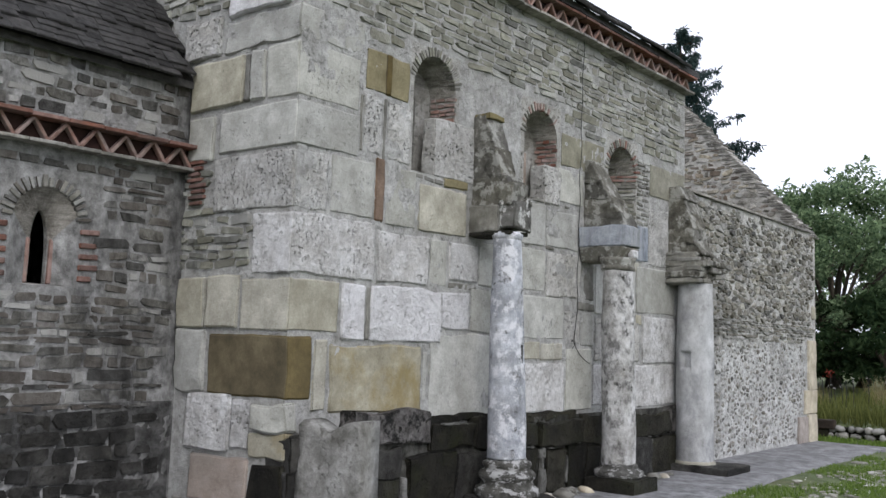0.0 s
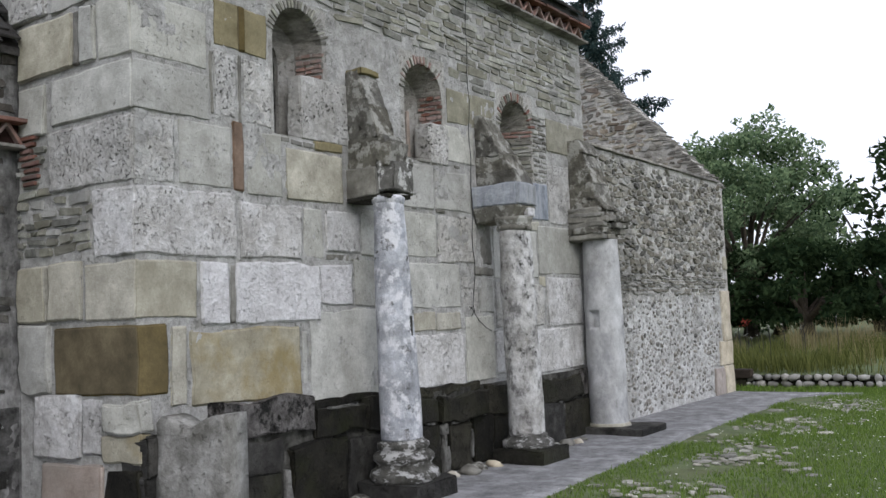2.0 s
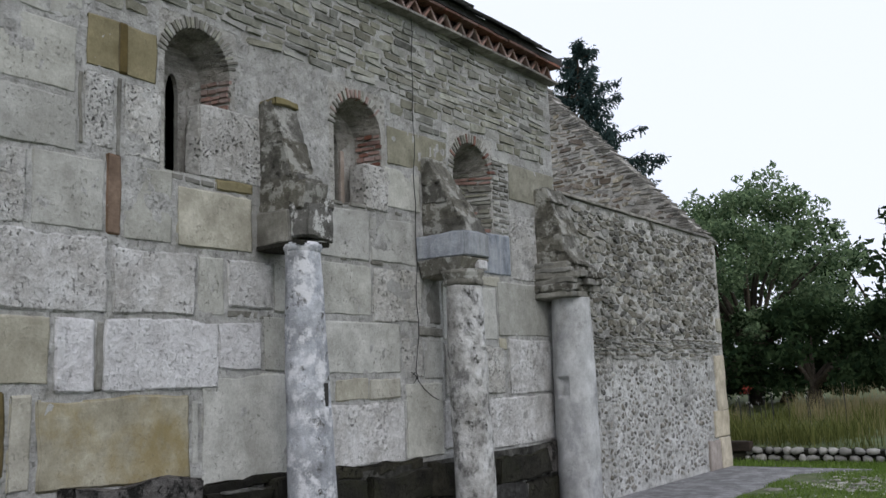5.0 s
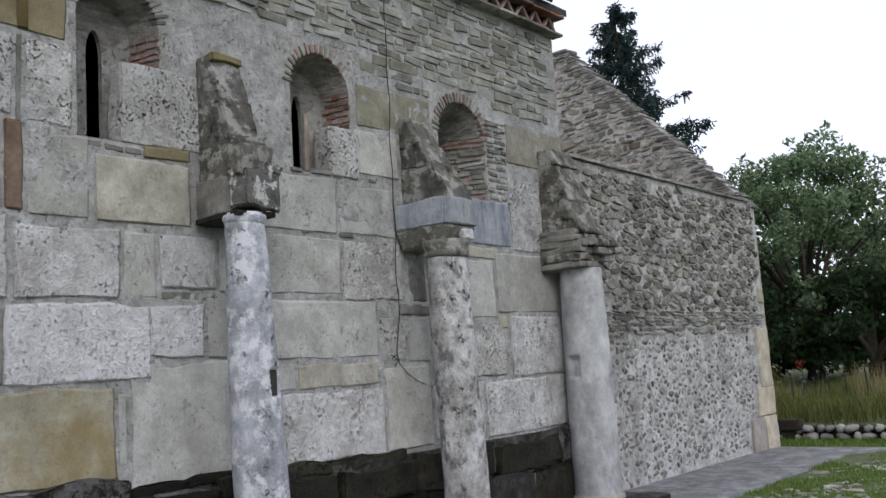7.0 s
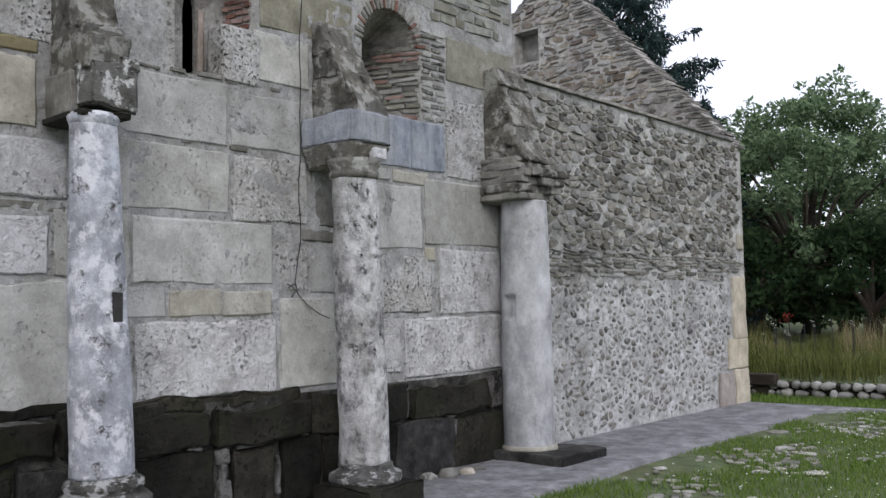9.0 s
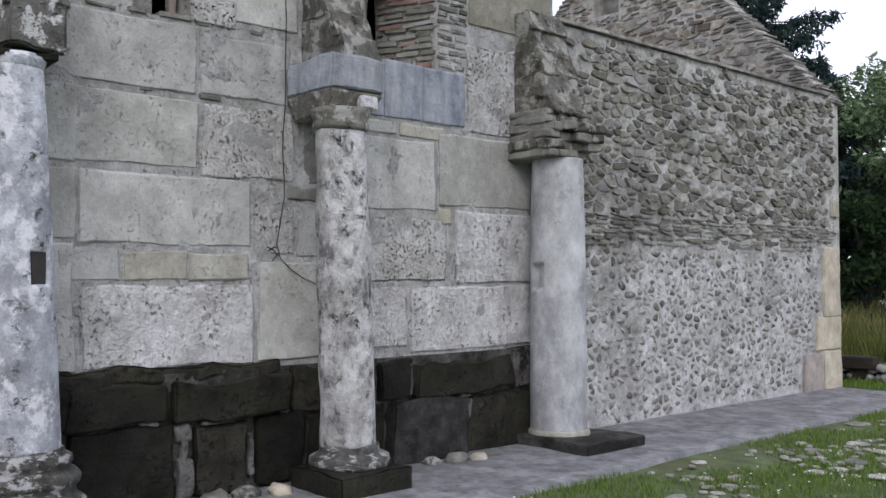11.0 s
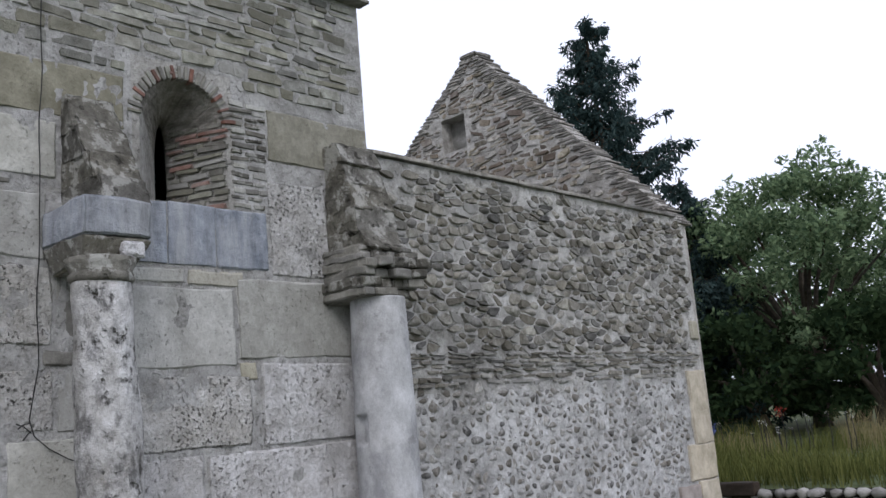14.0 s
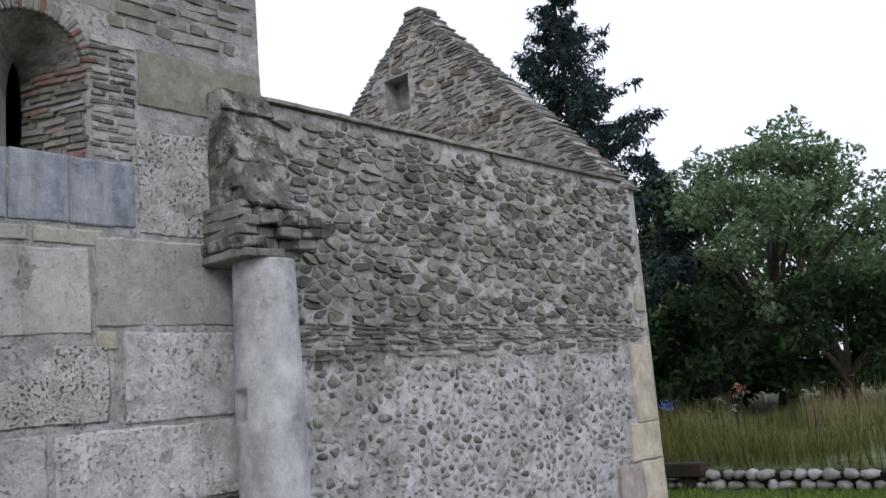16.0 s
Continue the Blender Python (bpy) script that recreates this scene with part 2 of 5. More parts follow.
FIELD = surface("meadow_soil_and_turf", (0.062, 0.094, 0.022), (0.125, 0.17, 0.046), 3.5, 0.0, (0.13, 0.12, 0.065), 0.45, 1.3, bump=1.2, fine=90)
PALE_STONE = surface("pale_embedded_stone", (0.17, 0.165, 0.14), (0.38, 0.37, 0.325), 9, 0.4, (0.11, 0.12, 0.06), 0.5, 5, bump=0.8)
WOOD = surface("dark_weathered_timber", (0.02, 0.015, 0.011), (0.045, 0.034, 0.026), 6, 0.1, (0.012, 0.01, 0.008), 0.4, 3, bump=0.4, streak=6)
BARK = surface("tree_bark", (0.04, 0.032, 0.024), (0.085, 0.07, 0.052), 14, 0.1, (0.03, 0.028, 0.02), 0.4, 2, streak=0.3, bump=0.8)
# dark colour of the nave floor, and of the shade inside the column socket
VOID = surface("dark_floor_and_socket_shade", (0.03, 0.028, 0.026), (0.05, 0.047, 0.043), 4, 0.0, (0.02, 0.02, 0.02), 0.3, 2, bump=0.2)
CABLE = surface("black_cable_rubber", (0.02, 0.02, 0.02), (0.035, 0.035, 0.035), 9, 0.0, (0.02, 0.02, 0.02), 0.1, 3, bump=0.1, rough=0.6)


def foliage(name, low, high, glow=0.35):
    """Leaf material: diffuse with some light passing through, varied leaf by leaf."""
    m = bpy.data.materials.new(name)
    m.use_nodes = True
    n, l = m.node_tree.nodes, m.node_tree.links
    n.clear()
    geo, info = n.new("ShaderNodeNewGeometry"), n.new("ShaderNodeObjectInfo")
    add, fr = n.new("ShaderNodeMath"), n.new("ShaderNodeMath")
    add.operation, fr.operation = "ADD", "FRACT"
    l.new(geo.outputs["Random Per Island"], add.inputs[0])
    l.new(info.outputs["Random"], add.inputs[1])
    l.new(add.outputs[0], fr.inputs[0])
    r = n.new("ShaderNodeValToRGB")
    r.color_ramp.elements[0].color, r.color_ramp.elements[1].color = (*low, 1), (*high, 1)
    l.new(fr.outputs[0], r.inputs["Fac"])
    d, t, mx, o = n.new("ShaderNodeBsdfDiffuse"), n.new("ShaderNodeBsdfTranslucent"), n.new("ShaderNodeMixShader"), n.new("ShaderNodeOutputMaterial")
    mx.inputs["Fac"].default_value = glow
    for s in (d, t):
        l.new(r.outputs["Color"], s.inputs["Color"])
    l.new(d.outputs[0], mx.inputs[1])
    l.new(t.outputs[0], mx.inputs[2])
    l.new(mx.outputs[0], o.inputs["Surface"])
    return m


LEAF = foliage("walnut_leaf", (0.06, 0.105, 0.058), (0.26, 0.35, 0.19), 0.5)
# much darker leaf colours: the shade of undergrowth and far wood is painted in
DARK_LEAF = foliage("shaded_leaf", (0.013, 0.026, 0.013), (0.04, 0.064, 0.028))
NEEDLE = foliage("spruce_needle", (0.02, 0.038, 0.038), (0.06, 0.09, 0.085), 0.2)
GRASS = foliage("short_grass_blade", (0.07, 0.125, 0.024), (0.2, 0.285, 0.07))
TALL_GREEN = foliage("tall_green_grass", (0.045, 0.062, 0.018), (0.2, 0.21, 0.07))
TALL_TAN = foliage("dry_tan_grass", (0.2, 0.17, 0.085), (0.36, 0.31, 0.18))
PETAL_WHITE = foliage("white_petal", (0.6, 0.6, 0.56), (0.8, 0.8, 0.76))
PETAL_RED = foliage("red_petal", (0.16, 0.03, 0.025), (0.28, 0.07, 0.05))
PETAL_BLUE = foliage("blue_petal", (0.08, 0.11, 0.3), (0.16, 0.2, 0.45))

# ---------- mesh helpers ----------


def mesh_of(name, verts, faces, material, smooth=False):
    me = bpy.data.meshes.new(name)
    me.from_pydata([tuple(v) for v in verts], [], faces)
    me.materials.append(material)
    if smooth:
        me.polygons.foreach_set("use_smooth", [True] * len(me.polygons))
    me.update()
    return me


def part(name, me, parent=None, label="", m=None):
    ob = new(name, me)
    if m is not None:
        ob.matrix_basis = m
    if parent is not None:
        ob.parent = parent
    return tagged(ob, label) if label else ob


def from_bm(name, bm, material, smooth=False):
    me = bpy.data.meshes.new(name)
    bmesh.ops.recalc_face_normals(bm, faces=bm.faces)
    bm.to_mesh(me)
    bm.free()
    me.materials.append(material)
    if smooth:
        me.polygons.foreach_set("use_smooth", [True] * len(me.polygons))
    return me


def add_box(bm, x0, x1, y0, y1, z0, z1):
    v = [bm.verts.new(p) for p in ((x0, y0, z0), (x1, y0, z0), (x1, y1, z0), (x0, y1, z0), (x0, y0, z1), (x1, y0, z1), (x1, y1, z1), (x0, y1, z1))]
    for f in ((0, 3, 2, 1), (4, 5, 6, 7), (0, 1, 5, 4), (1, 2, 6, 5), (2, 3, 7, 6), (3, 0, 4, 7)):
        bm.faces.new([v[i] for i in f])


def boxes(name, items, material):
    bm = bmesh.new()
    for it in items:
        add_box(bm, *it)
    return from_bm(name, bm, material)


def rough_block(name, sx, sy, sz, material, cell=0.09, wear=0.012, round_edge=0.022, seed=0.0):
    """A hewn stone from 0 to its size: a gridded box with tight worn edges, an uneven outline and face and a few chips."""
    size = (sx, sy, sz)
    lines = []
    for s in size:
        n = max(1, min(14, round(s / cell)))
        e = min(0.009, s * 0.1)
        inner = [2.2 * e + (s - 4.4 * e) * i / n for i in range(n + 1)]
        lines.append([0.0, e] + inner + [s - e, s])
    bm = bmesh.new()
    got = {}
    off = Vector((seed * 3.1, seed * 1.7, seed * 2.3))

    def vert(key):
        if key not in got:
            p = Vector(lines[a][key[a]] for a in range(3))
            near = [min(p[a], size[a] - p[a]) for a in range(3)]
            edges = sum(d < 1e-6 for d in near)
            q = p.copy()
            if edges >= 2:
                chip = max(0.0, noise.noise(p * 9 + off) - 0.12) * 2.2
                for a in range(3):
                    if near[a] < 1e-6:
                        q[a] += min(round_edge, size[a] * 0.2) * (0.35 + chip) * (1 if p[a] < size[a] / 2 else -1)
            s = p * 7 + off
            bumpy = noise.noise_vector(s) * wear * 0.7 + noise.noise_vector(s * 0.35) * wear * 1.3
            bumpy.x *= 0.6
            q += bumpy
            got[key] = bm.verts.new(q)
        return got[key]

    for a, b2, fix in ((0, 1, 2), (1, 2, 0), (2, 0, 1)):
        for side in (0, len(lines[fix]) - 1):
            for i in range(len(lines[a]) - 1):
                for j in range(len(lines[b2]) - 1):
                    quad = []
                    for di, dj in ((0, 0), (1, 0), (1, 1), (0, 1)):
                        idx = [0, 0, 0]
                        idx[a], idx[b2], idx[fix] = i + di, j + dj, side
                        quad.append(vert(tuple(idx)))
                    bm.faces.new(quad if side else quad[::-1])
    ends = {got[k] for k in got if sum(k[a] in (0, len(lines[a]) - 1) for a in range(3)) >= 2}
    for ed in bm.edges:
        if ed.verts[0] in ends and ed.verts[1] in ends:
            ed.smooth = False
    return from_bm(name, bm, material, smooth=True)


def lathe(name, profile, material, seg=28, wobble=0.0, seed=0.0, lean=(0, 0)):
    """A turned shape from (radius, height) steps, slightly uneven."""
    bm = bmesh.new()
    rings = []
    for r, z in profile:
        ring = []
        for i in range(seg):
            a = 2 * math.pi * i / seg
            p = Vector((math.cos(a) * r, math.sin(a) * r, z))
            k = 1 + wobble * noise.noise(Vector((p.x * 5 + seed, p.y * 5, z * 3))) / max(r, 0.05)
            ring.append(bm.verts.new((p.x * k + lean[0] * z, p.y * k + lean[1] * z, z)))
        rings.append(ring)
    for a, b2 in zip(rings, rings[1:]):
        for i in range(seg):
            bm.faces.new((a[i], a[(i + 1) % seg], b2[(i + 1) % seg], b2[i]))
    bm.faces.new(rings[0][::-1])
    bm.faces.new(rings[-1])
    return from_bm(name, bm, material, smooth=True)


def stone_shape(rng, n=8, flat=0.55, angular=0.5):
    """A unit stone whose flat back lies on the wall (x = 0) and whose rounded front rises to x = 1; y and z run from -0.5 to 0.5."""
    ang = [2 * math.pi * (i + rng.uniform(-0.25, 0.25)) / n for i in range(n)]
    rad = []
    for a in ang:
        c, s = abs(math.cos(a)), abs(math.sin(a))
        square = 0.5 / max(c, s)
        rad.append((square * angular + 0.5 * (1 - angular)) * rng.uniform(0.86, 1.0))
    verts = []
    for scale, x in ((1.0, -0.25), (0.98, 0.45), (flat, 0.92)):
        for a, r in zip(ang, rad):
            verts.append((x + rng.uniform(-0.08, 0.08) * (x > 0), math.cos(a) * r * scale, math.sin(a) * r * scale))
    verts.append((1.0 + rng.uniform(-0.06, 0.06), rng.uniform(-0.05, 0.05), rng.uniform(-0.05, 0.05)))
    faces = []
    for k in range(2):
        for i in range(n):
            j = (i + 1) % n
            faces.append((k * n + i, k * n + j, (k + 1) * n + j, (k + 1) * n + i))
    for i in range(n):
        faces.append((2 * n + i, 2 * n + (i + 1) % n, 3 * n))
    return verts, faces


def wall_frame(origin, along, out):
    """Axes for laying stones on a wall: x out of the wall, y along it, z up."""
    a, o = Vector(along).normalized(), Vector(out).normalized()
    m = Matrix((o, a, Vector((0, 0, 1)))).transposed().to_4x4()
    m.translation = origin
    return m


def mortar_sheet(u0, u1, v0, v1, frame_m, material, parent, amp=0.01, cell=0.032, base=0.0, skip=(), top=None, name="pointing"):
    """Hand-laid pointing: a finely gridded skin that swells and sinks between and over the stones."""
    nu, nv = int((u1 - u0) / cell), int((v1 - v0) / cell)
    du, dv = (u1 - u0) / nu, (v1 - v0) / nv
    verts, faces = [], []
    for j in range(nv + 1):
        for i in range(nu + 1):
            u, v = u0 + du * i, v0 + dv * j
            h = noise.noise(Vector((u * 6.5, v * 6.5, 1.3))) * 0.6 + noise.noise(Vector((u * 19, v * 19, 7.7))) * 0.6
            verts.append(frame_m @ Vector((base + amp * h, u, v)))
    for j in range(nv):
        for i in range(nu):
            u, v = u0 + du * (i + 0.5), v0 + dv * (j + 0.5)
            if any(a - du / 2 < u < b2 + du / 2 and c - dv / 2 < v < d + dv / 2 for a, b2, c, d in skip) or (top and v + dv > top(u)):
                continue
            k = j * (nu + 1) + i
            faces.append((k, k + 1, k + nu + 2, k + nu + 1))
    return part(name, mesh_of(name, verts, faces, material, True), parent)


def clip_cell(poly, nx, ny, d):
    """The part of a convex polygon with x * nx + y * ny <= d."""
    out = []
    for (x0, y0), (x1, y1) in zip(poly, poly[1:] + poly[:1]):
        a, b2 = x0 * nx + y0 * ny - d, x1 * nx + y1 * ny - d
        if a <= 0:
            out.append((x0, y0))
        if a * b2 < 0:
            t = a / (a - b2)
            out.append((x0 + (x1 - x0) * t, y0 + (y1 - y0) * t))
    return out


def lay_rubble(rng, u0, u1, v0, v1, size, aspect, gap, inside, jitter=0.38, skip=0.05, round_off=True):
    """Rubble masonry: fitted cells round scattered centres, each drawn in by a mortar joint. Gives (centre, outline)."""
    pts = []
    v = v0 + size * 0.3
    while v < v1:
        h = size * rng.uniform(0.65, 1.35)
        u = u0 - rng.uniform(0, size * aspect)
        while u < u1 + size * aspect:
            w = size * aspect * rng.choice((rng.uniform(0.35, 0.8), rng.uniform(0.8, 1.3), rng.uniform(1.2, 2.1)))
            pts.append((u / aspect + rng.uniform(-jitter, jitter) * w / aspect * 0.6, v + rng.uniform(-jitter, jitter) * h))
            u += w
        v += h
    reach = size * 3.2
    bins = {}
    for i, (x, y) in enumerate(pts):
        bins.setdefault((int(x // reach), int(y // reach)), []).append(i)
    out = []
    for i, (x, y) in enumerate(pts):
        if rng.random() < skip:
            continue
        bx, by = int(x // reach), int(y // reach)
        poly = [(-reach, -reach), (reach, -reach), (reach, reach), (-reach, reach)]
        near = sorted(((pts[k][0] - x) ** 2 + (pts[k][1] - y) ** 2, k) for dx in (-1, 0, 1) for dy in (-1, 0, 1) for k in bins.get((bx + dx, by + dy), ()) if k != i)[:16]
        for d2, k in near:
            if d2 > 1e-9:
                nx, ny = pts[k][0] - x, pts[k][1] - y
                poly = clip_cell(poly, nx, ny, d2 / 2)
        if len(poly) < 3:
            continue
        cx, cy = sum(p[0] for p in poly) / len(poly), sum(p[1] for p in poly) / len(poly)
        poly = [((px - cx) * aspect, py - cy) for px, py in poly]
        g = rng.uniform(*gap)
        shrunk = []
        for px, py in poly:
            r = math.hypot(px, py)
            k = max(0.35, 1 - g / max(r, 1e-4) * rng.uniform(0.7, 1.3))
            shrunk.append((px * k, py * k))
        if round_off and len(shrunk) < 9:
            cut = []
            for (px, py), (qx, qy) in zip(shrunk, shrunk[1:] + shrunk[:1]):
                cut += [(px * 0.74 + qx * 0.26, py * 0.74 + qy * 0.26), (px * 0.26 + qx * 0.74, py * 0.26 + qy * 0.74)]
            shrunk = cut
        hw, hh = max(abs(p[0]) for p in shrunk), max(abs(p[1]) for p in shrunk)
        cu, cy = (x + cx) * aspect, y + cy
        if hw > 0.015 and hh > 0.01 and hw < size * aspect * 2 and inside(cu, cy, hw, hh) and u0 < cu - hw and cu + hw < u1 and v0 - 0.02 < cy - hh and cy + hh < v1 + 0.02:
            out.append((cu, cy, shrunk))
    return out


def lay_courses(rng, u0, u1, v0, v1, rows, widths, gap, inside, rough=0.14, turn=3.0, skip=0.04, wave=0.02):
    """Roughly coursed flat stones: jittered four- to seven-sided outlines in wavering rows. Gives (centre, outline)."""
    out = []
    v = v0
    while v < v1:
        h = rng.uniform(*rows)
        u = u0 - rng.uniform(0, widths[1])
        while u < u1:
            hh = h * rng.choice((1.0, 1.0, rng.uniform(0.55, 0.9)))
            w = rng.uniform(*widths) * (0.7 + 0.6 * rng.random())
            if rng.random() > skip:
                cu, cv = u + w / 2, v + h / 2 + wave * noise.noise(Vector((u * 0.9, v * 2, 4.0))) + rng.uniform(-0.1, 0.1) * h
                a = radians(rng.gauss(0, turn))
                pts = []
                for x, y in ((-0.5, -0.5), (0.02, -0.53), (0.5, -0.5), (0.52, 0.0), (0.5, 0.5), (-0.04, 0.53), (-0.5, 0.5), (-0.53, 0.02)):
                    if abs(x) + abs(y) < 0.75 and rng.random() < 0.45:
                        continue
                    k = 1 - (rng.random() * rough * 2.2 if abs(x) > 0.4 and abs(y) > 0.4 else rng.uniform(-0.3, 1.0) * rough)
                    px, py = x * w * (k + rng.uniform(-rough, rough) * 0.25), y * hh * k
                    pts.append((px * math.cos(a) - py * math.sin(a), px * math.sin(a) + py * math.cos(a)))
                hw, hv = max(abs(p[0]) for p in pts), max(abs(p[1]) for p in pts)
                if inside(cu, cv, hw, hv) and u0 < cu - hw and cu + hw < u1 and v0 - 0.02 < cv - hv and cv + hv < v1 + 0.02:
                    out.append((cu, cv, pts))
            u += w + rng.uniform(*gap)
        v += h + rng.uniform(*gap) * 0.8
    return out


def set_stones(name, rng, laid, frame_m, material, parent, depth, single=lambda u, v: False, limit=300, flat=0.9, dome=False):
    """Stones laid on a wall, flat slabs or domed cobbles. Those in the nearest stretch are parts of their own, the rest one joined part."""
    vs, fs, made = [], [], 0
    for u, v, outline in laid:
        d = rng.uniform(*depth)
        tu, tv = rng.gauss(0, 0.07), rng.gauss(0, 0.1)
        n = len(outline)
        cut = min(0.012, 0.25 * min(max(abs(p[0]) for p in outline), max(abs(p[1]) for p in outline)))
        top = []
        for y, z in outline:
            r = max(1e-4, math.hypot(y, z))
            k = flat if dome else 1 - cut / r
            top.append((max(0.001, d + tu * y + tv * z + rng.uniform(-0.002, 0.002)), y * k, z * k))
        pts = [(-0.012, y, z) for y, z in outline] + top
        faces = [(i, (i + 1) % n, n + (i + 1) % n, n + i) for i in range(n)]
        if dome:
            pts.append((d * 1.25 + 0.003, 0, 0))
            faces += [(n + i, n + (i + 1) % n, 2 * n) for i in range(n)]
        else:
            faces.append(tuple(range(n, 2 * n)))
        m = frame_m @ Matrix.Translation((0, u, v))
        if single(u, v) and made < limit:
            part(name, mesh_of(name, pts, faces, material, dome), parent, m=m)
            made += 1
        else:
            base = len(vs)
            vs += [m @ Vector(p) for p in pts]
            fs += [tuple(base + i for i in f) for f in faces]
    if vs:
        ob = part(name + "_fill", mesh_of(name + "_fill", vs, fs, material, dome), parent)
        tagged(ob, kind="stuff")

# ---------- ground ----------
FACE = -5.55           # outer face of the nave's south wall
rng = random.Random(4)


def ground_sheet():
    """One sheet to the horizon, finely gridded near the church, with the raised terrace behind the low stone wall."""
    def steps(a, b, near0, near1, fine):
        far0, far1 = [a, a / 2 + near0 / 2, near0 - 20], [near1 + 20, near1 / 2 + b / 2, b]
        return far0 + [near0 + fine * i for i in range(int((near1 - near0) / fine) + 1)] + far1
    xs, ys = steps(-900, 900, -14, 6, 0.4), steps(-900, 900, -4, 30, 0.4)
    verts, faces = [], []
    for y in ys:
        for x in xs:
            z = 0.03 * noise.noise(Vector((x * 0.35, y * 0.35, 0))) - 0.035
            if x > -4.3 and y < 17:
                z += 0.02 + 0.02 * noise.noise(Vector((x * 1.4, y * 1.4, 3)))
            if y > 18.6:
                z += 0.26 * min(1, (y - 18.6) / 0.4) + min(0.6, (y - 18.6) * 0.03)
            verts.append((x, y, z))
    w = len(xs)
    for j in range(len(ys) - 1):
        for i in range(w - 1):
            faces.append((j * w + i, j * w + i + 1, (j + 1) * w + i + 1, (j + 1) * w + i))
    return tagged(new("ground", mesh_of("ground", verts, faces, FIELD, True)), "green meadow turf with bare patches round the church", "ground", kind="structure")


ground_sheet()


def path_slab():
    """A cast path along the wall's foot, with an uneven outer edge that swings out at the far end."""
    bm = bmesh.new()
    n = 90
    top, low = [], []
    for i in range(n + 1):
        y = -3 + 20.5 * i / n
        edge = -3.98 - 0.26 * min(1, max(0, (y - 7) / 5)) + 0.05 * noise.noise(Vector((y * 1.3, 2, 0))) + 0.9 * max(0, (y - 16.6) / 0.9) ** 2
        row = [bm.verts.new((x, y, 0.012 + 0.006 * noise.noise(Vector((x * 2, y * 2, 0))))) for x in (-7.2, -6.4, -5.6, -5.2, -4.8, edge - 0.25, edge)]
        row.append(bm.verts.new((edge + 0.02, y, -0.12)))
        top.append(row)
    for a, b2 in zip(top, top[1:]):
        for i in range(len(a) - 1):
            bm.faces.new((a[i], a[i + 1], b2[i + 1], b2[i]))
    for row in (top[0], top[-1]):
        v = [bm.verts.new((p.co.x, p.co.y, -0.12)) for p in row]
        for i in range(len(row) - 1):
            bm.faces.new((row[i], row[i + 1], v[i + 1], v[i]))
    return tagged(new("pavement", from_bm("pavement", bm, CONCRETE, True)), "grey cast concrete path along the church wall", "path", kind="structure")


path_slab()

# ---------- nave: south wall with three splayed windows ----------
wall_south = tagged(new("wall_south"), "weathered nave wall of reused ashlar blocks and slate rubble", "wall", kind="structure")
MF = FACE - 0.006      # mortar face, behind the block faces


def arch_outline(yc, half, zb, zs, rise, sides=4, n=14):
    pts = [(yc - half, zb + (zs - zb) * i / sides) for i in range(sides)]
    pts += [(yc - half * math.cos(math.pi * i / n), zs + rise * math.sin(math.pi * i / n)) for i in range(n + 1)]
    return pts + [(yc + half, zb + (zs - zb) * (sides - i) / sides) for i in range(1, sides + 1)]


def splayed_niche(name, face, rect, yc, half, zb, zs, rise, slit, parent, material, deep=0.42, back=None, lining=None):
    """A panel of wall with an arched recess that narrows to a slit through the wall. slit, back: centre, half width, sill, spring, rise
    of the slit and of the recess's back wall, where it has one."""
    outer = arch_outline(yc, half, zb, zs, rise)
    inner = arch_outline(*slit)
    stages = [(outer, face)] + ([(arch_outline(*back), face - deep)] if back else []) + [(inner, face - deep - (0.004 if back else 0)), (inner, face - deep - 0.05)]
    y0, y1, z0, z1 = rect
    frame_pts = []
    for i, (y, z) in enumerate(outer):
        if i < 4:
            frame_pts.append((y0, z))
        elif i > len(outer) - 5:
            frame_pts.append((y1, z))
        else:
            a = math.pi * (1 - (i - 4) / 14)
            c, s = math.cos(a), math.sin(a)
            k = min((y1 - yc) / c if c > 1e-6 else 9, (y0 - yc) / c if c < -1e-6 else 9, (z1 - zs) / s if s > 1e-6 else 9)
            frame_pts.append((yc + c * k, zs + s * k))
    corners = [(y0, z1), (y1, z1)]
    verts, faces, n = [], [], len(outer)
    for pts, x in [(frame_pts, face)] + stages:
        verts += [(x, y, z) for y, z in pts]
    for k in range(len(stages)):
        for i in range(n - 1):
            faces.append((k * n + i, k * n + i + 1, (k + 1) * n + i + 1, (k + 1) * n + i))
        if k:
            faces.append((k * n + n - 1, k * n, (k + 1) * n, (k + 1) * n + n - 1))
    for cy, cz in corners:
        near = sorted(range(n), key=lambda i: (frame_pts[i][0] - cy) ** 2 + (frame_pts[i][1] - cz) ** 2)[:6]
        lo = [i for i in near if abs(frame_pts[i][0] - cy) < 1e-4]
        hi = [i for i in near if abs(frame_pts[i][1] - cz) < 1e-4]
        if lo and hi:
            a = min(lo, key=lambda i: abs(frame_pts[i][1] - cz))
            b2 = min(hi, key=lambda i: abs(frame_pts[i][0] - cy))
            verts.append((face, cy, cz))
            if a != b2:
                faces.append((a, b2, len(verts) - 1))
    me = mesh_of(name, verts, faces, material)
    me.materials.append(lining or NICHE)
    me.materials.append(NICHE)
    # above the spring the darker masonry puts the soffit's shade into the colour
    for p in me.polygons:
        if p.index >= n - 1 and p.center.x < face - 0.001:
            p.material_index = 2 if p.center.z > zs - 0.05 else 1
    return part(name, me, parent, "splayed arched window recess in lime render with a narrow slit")


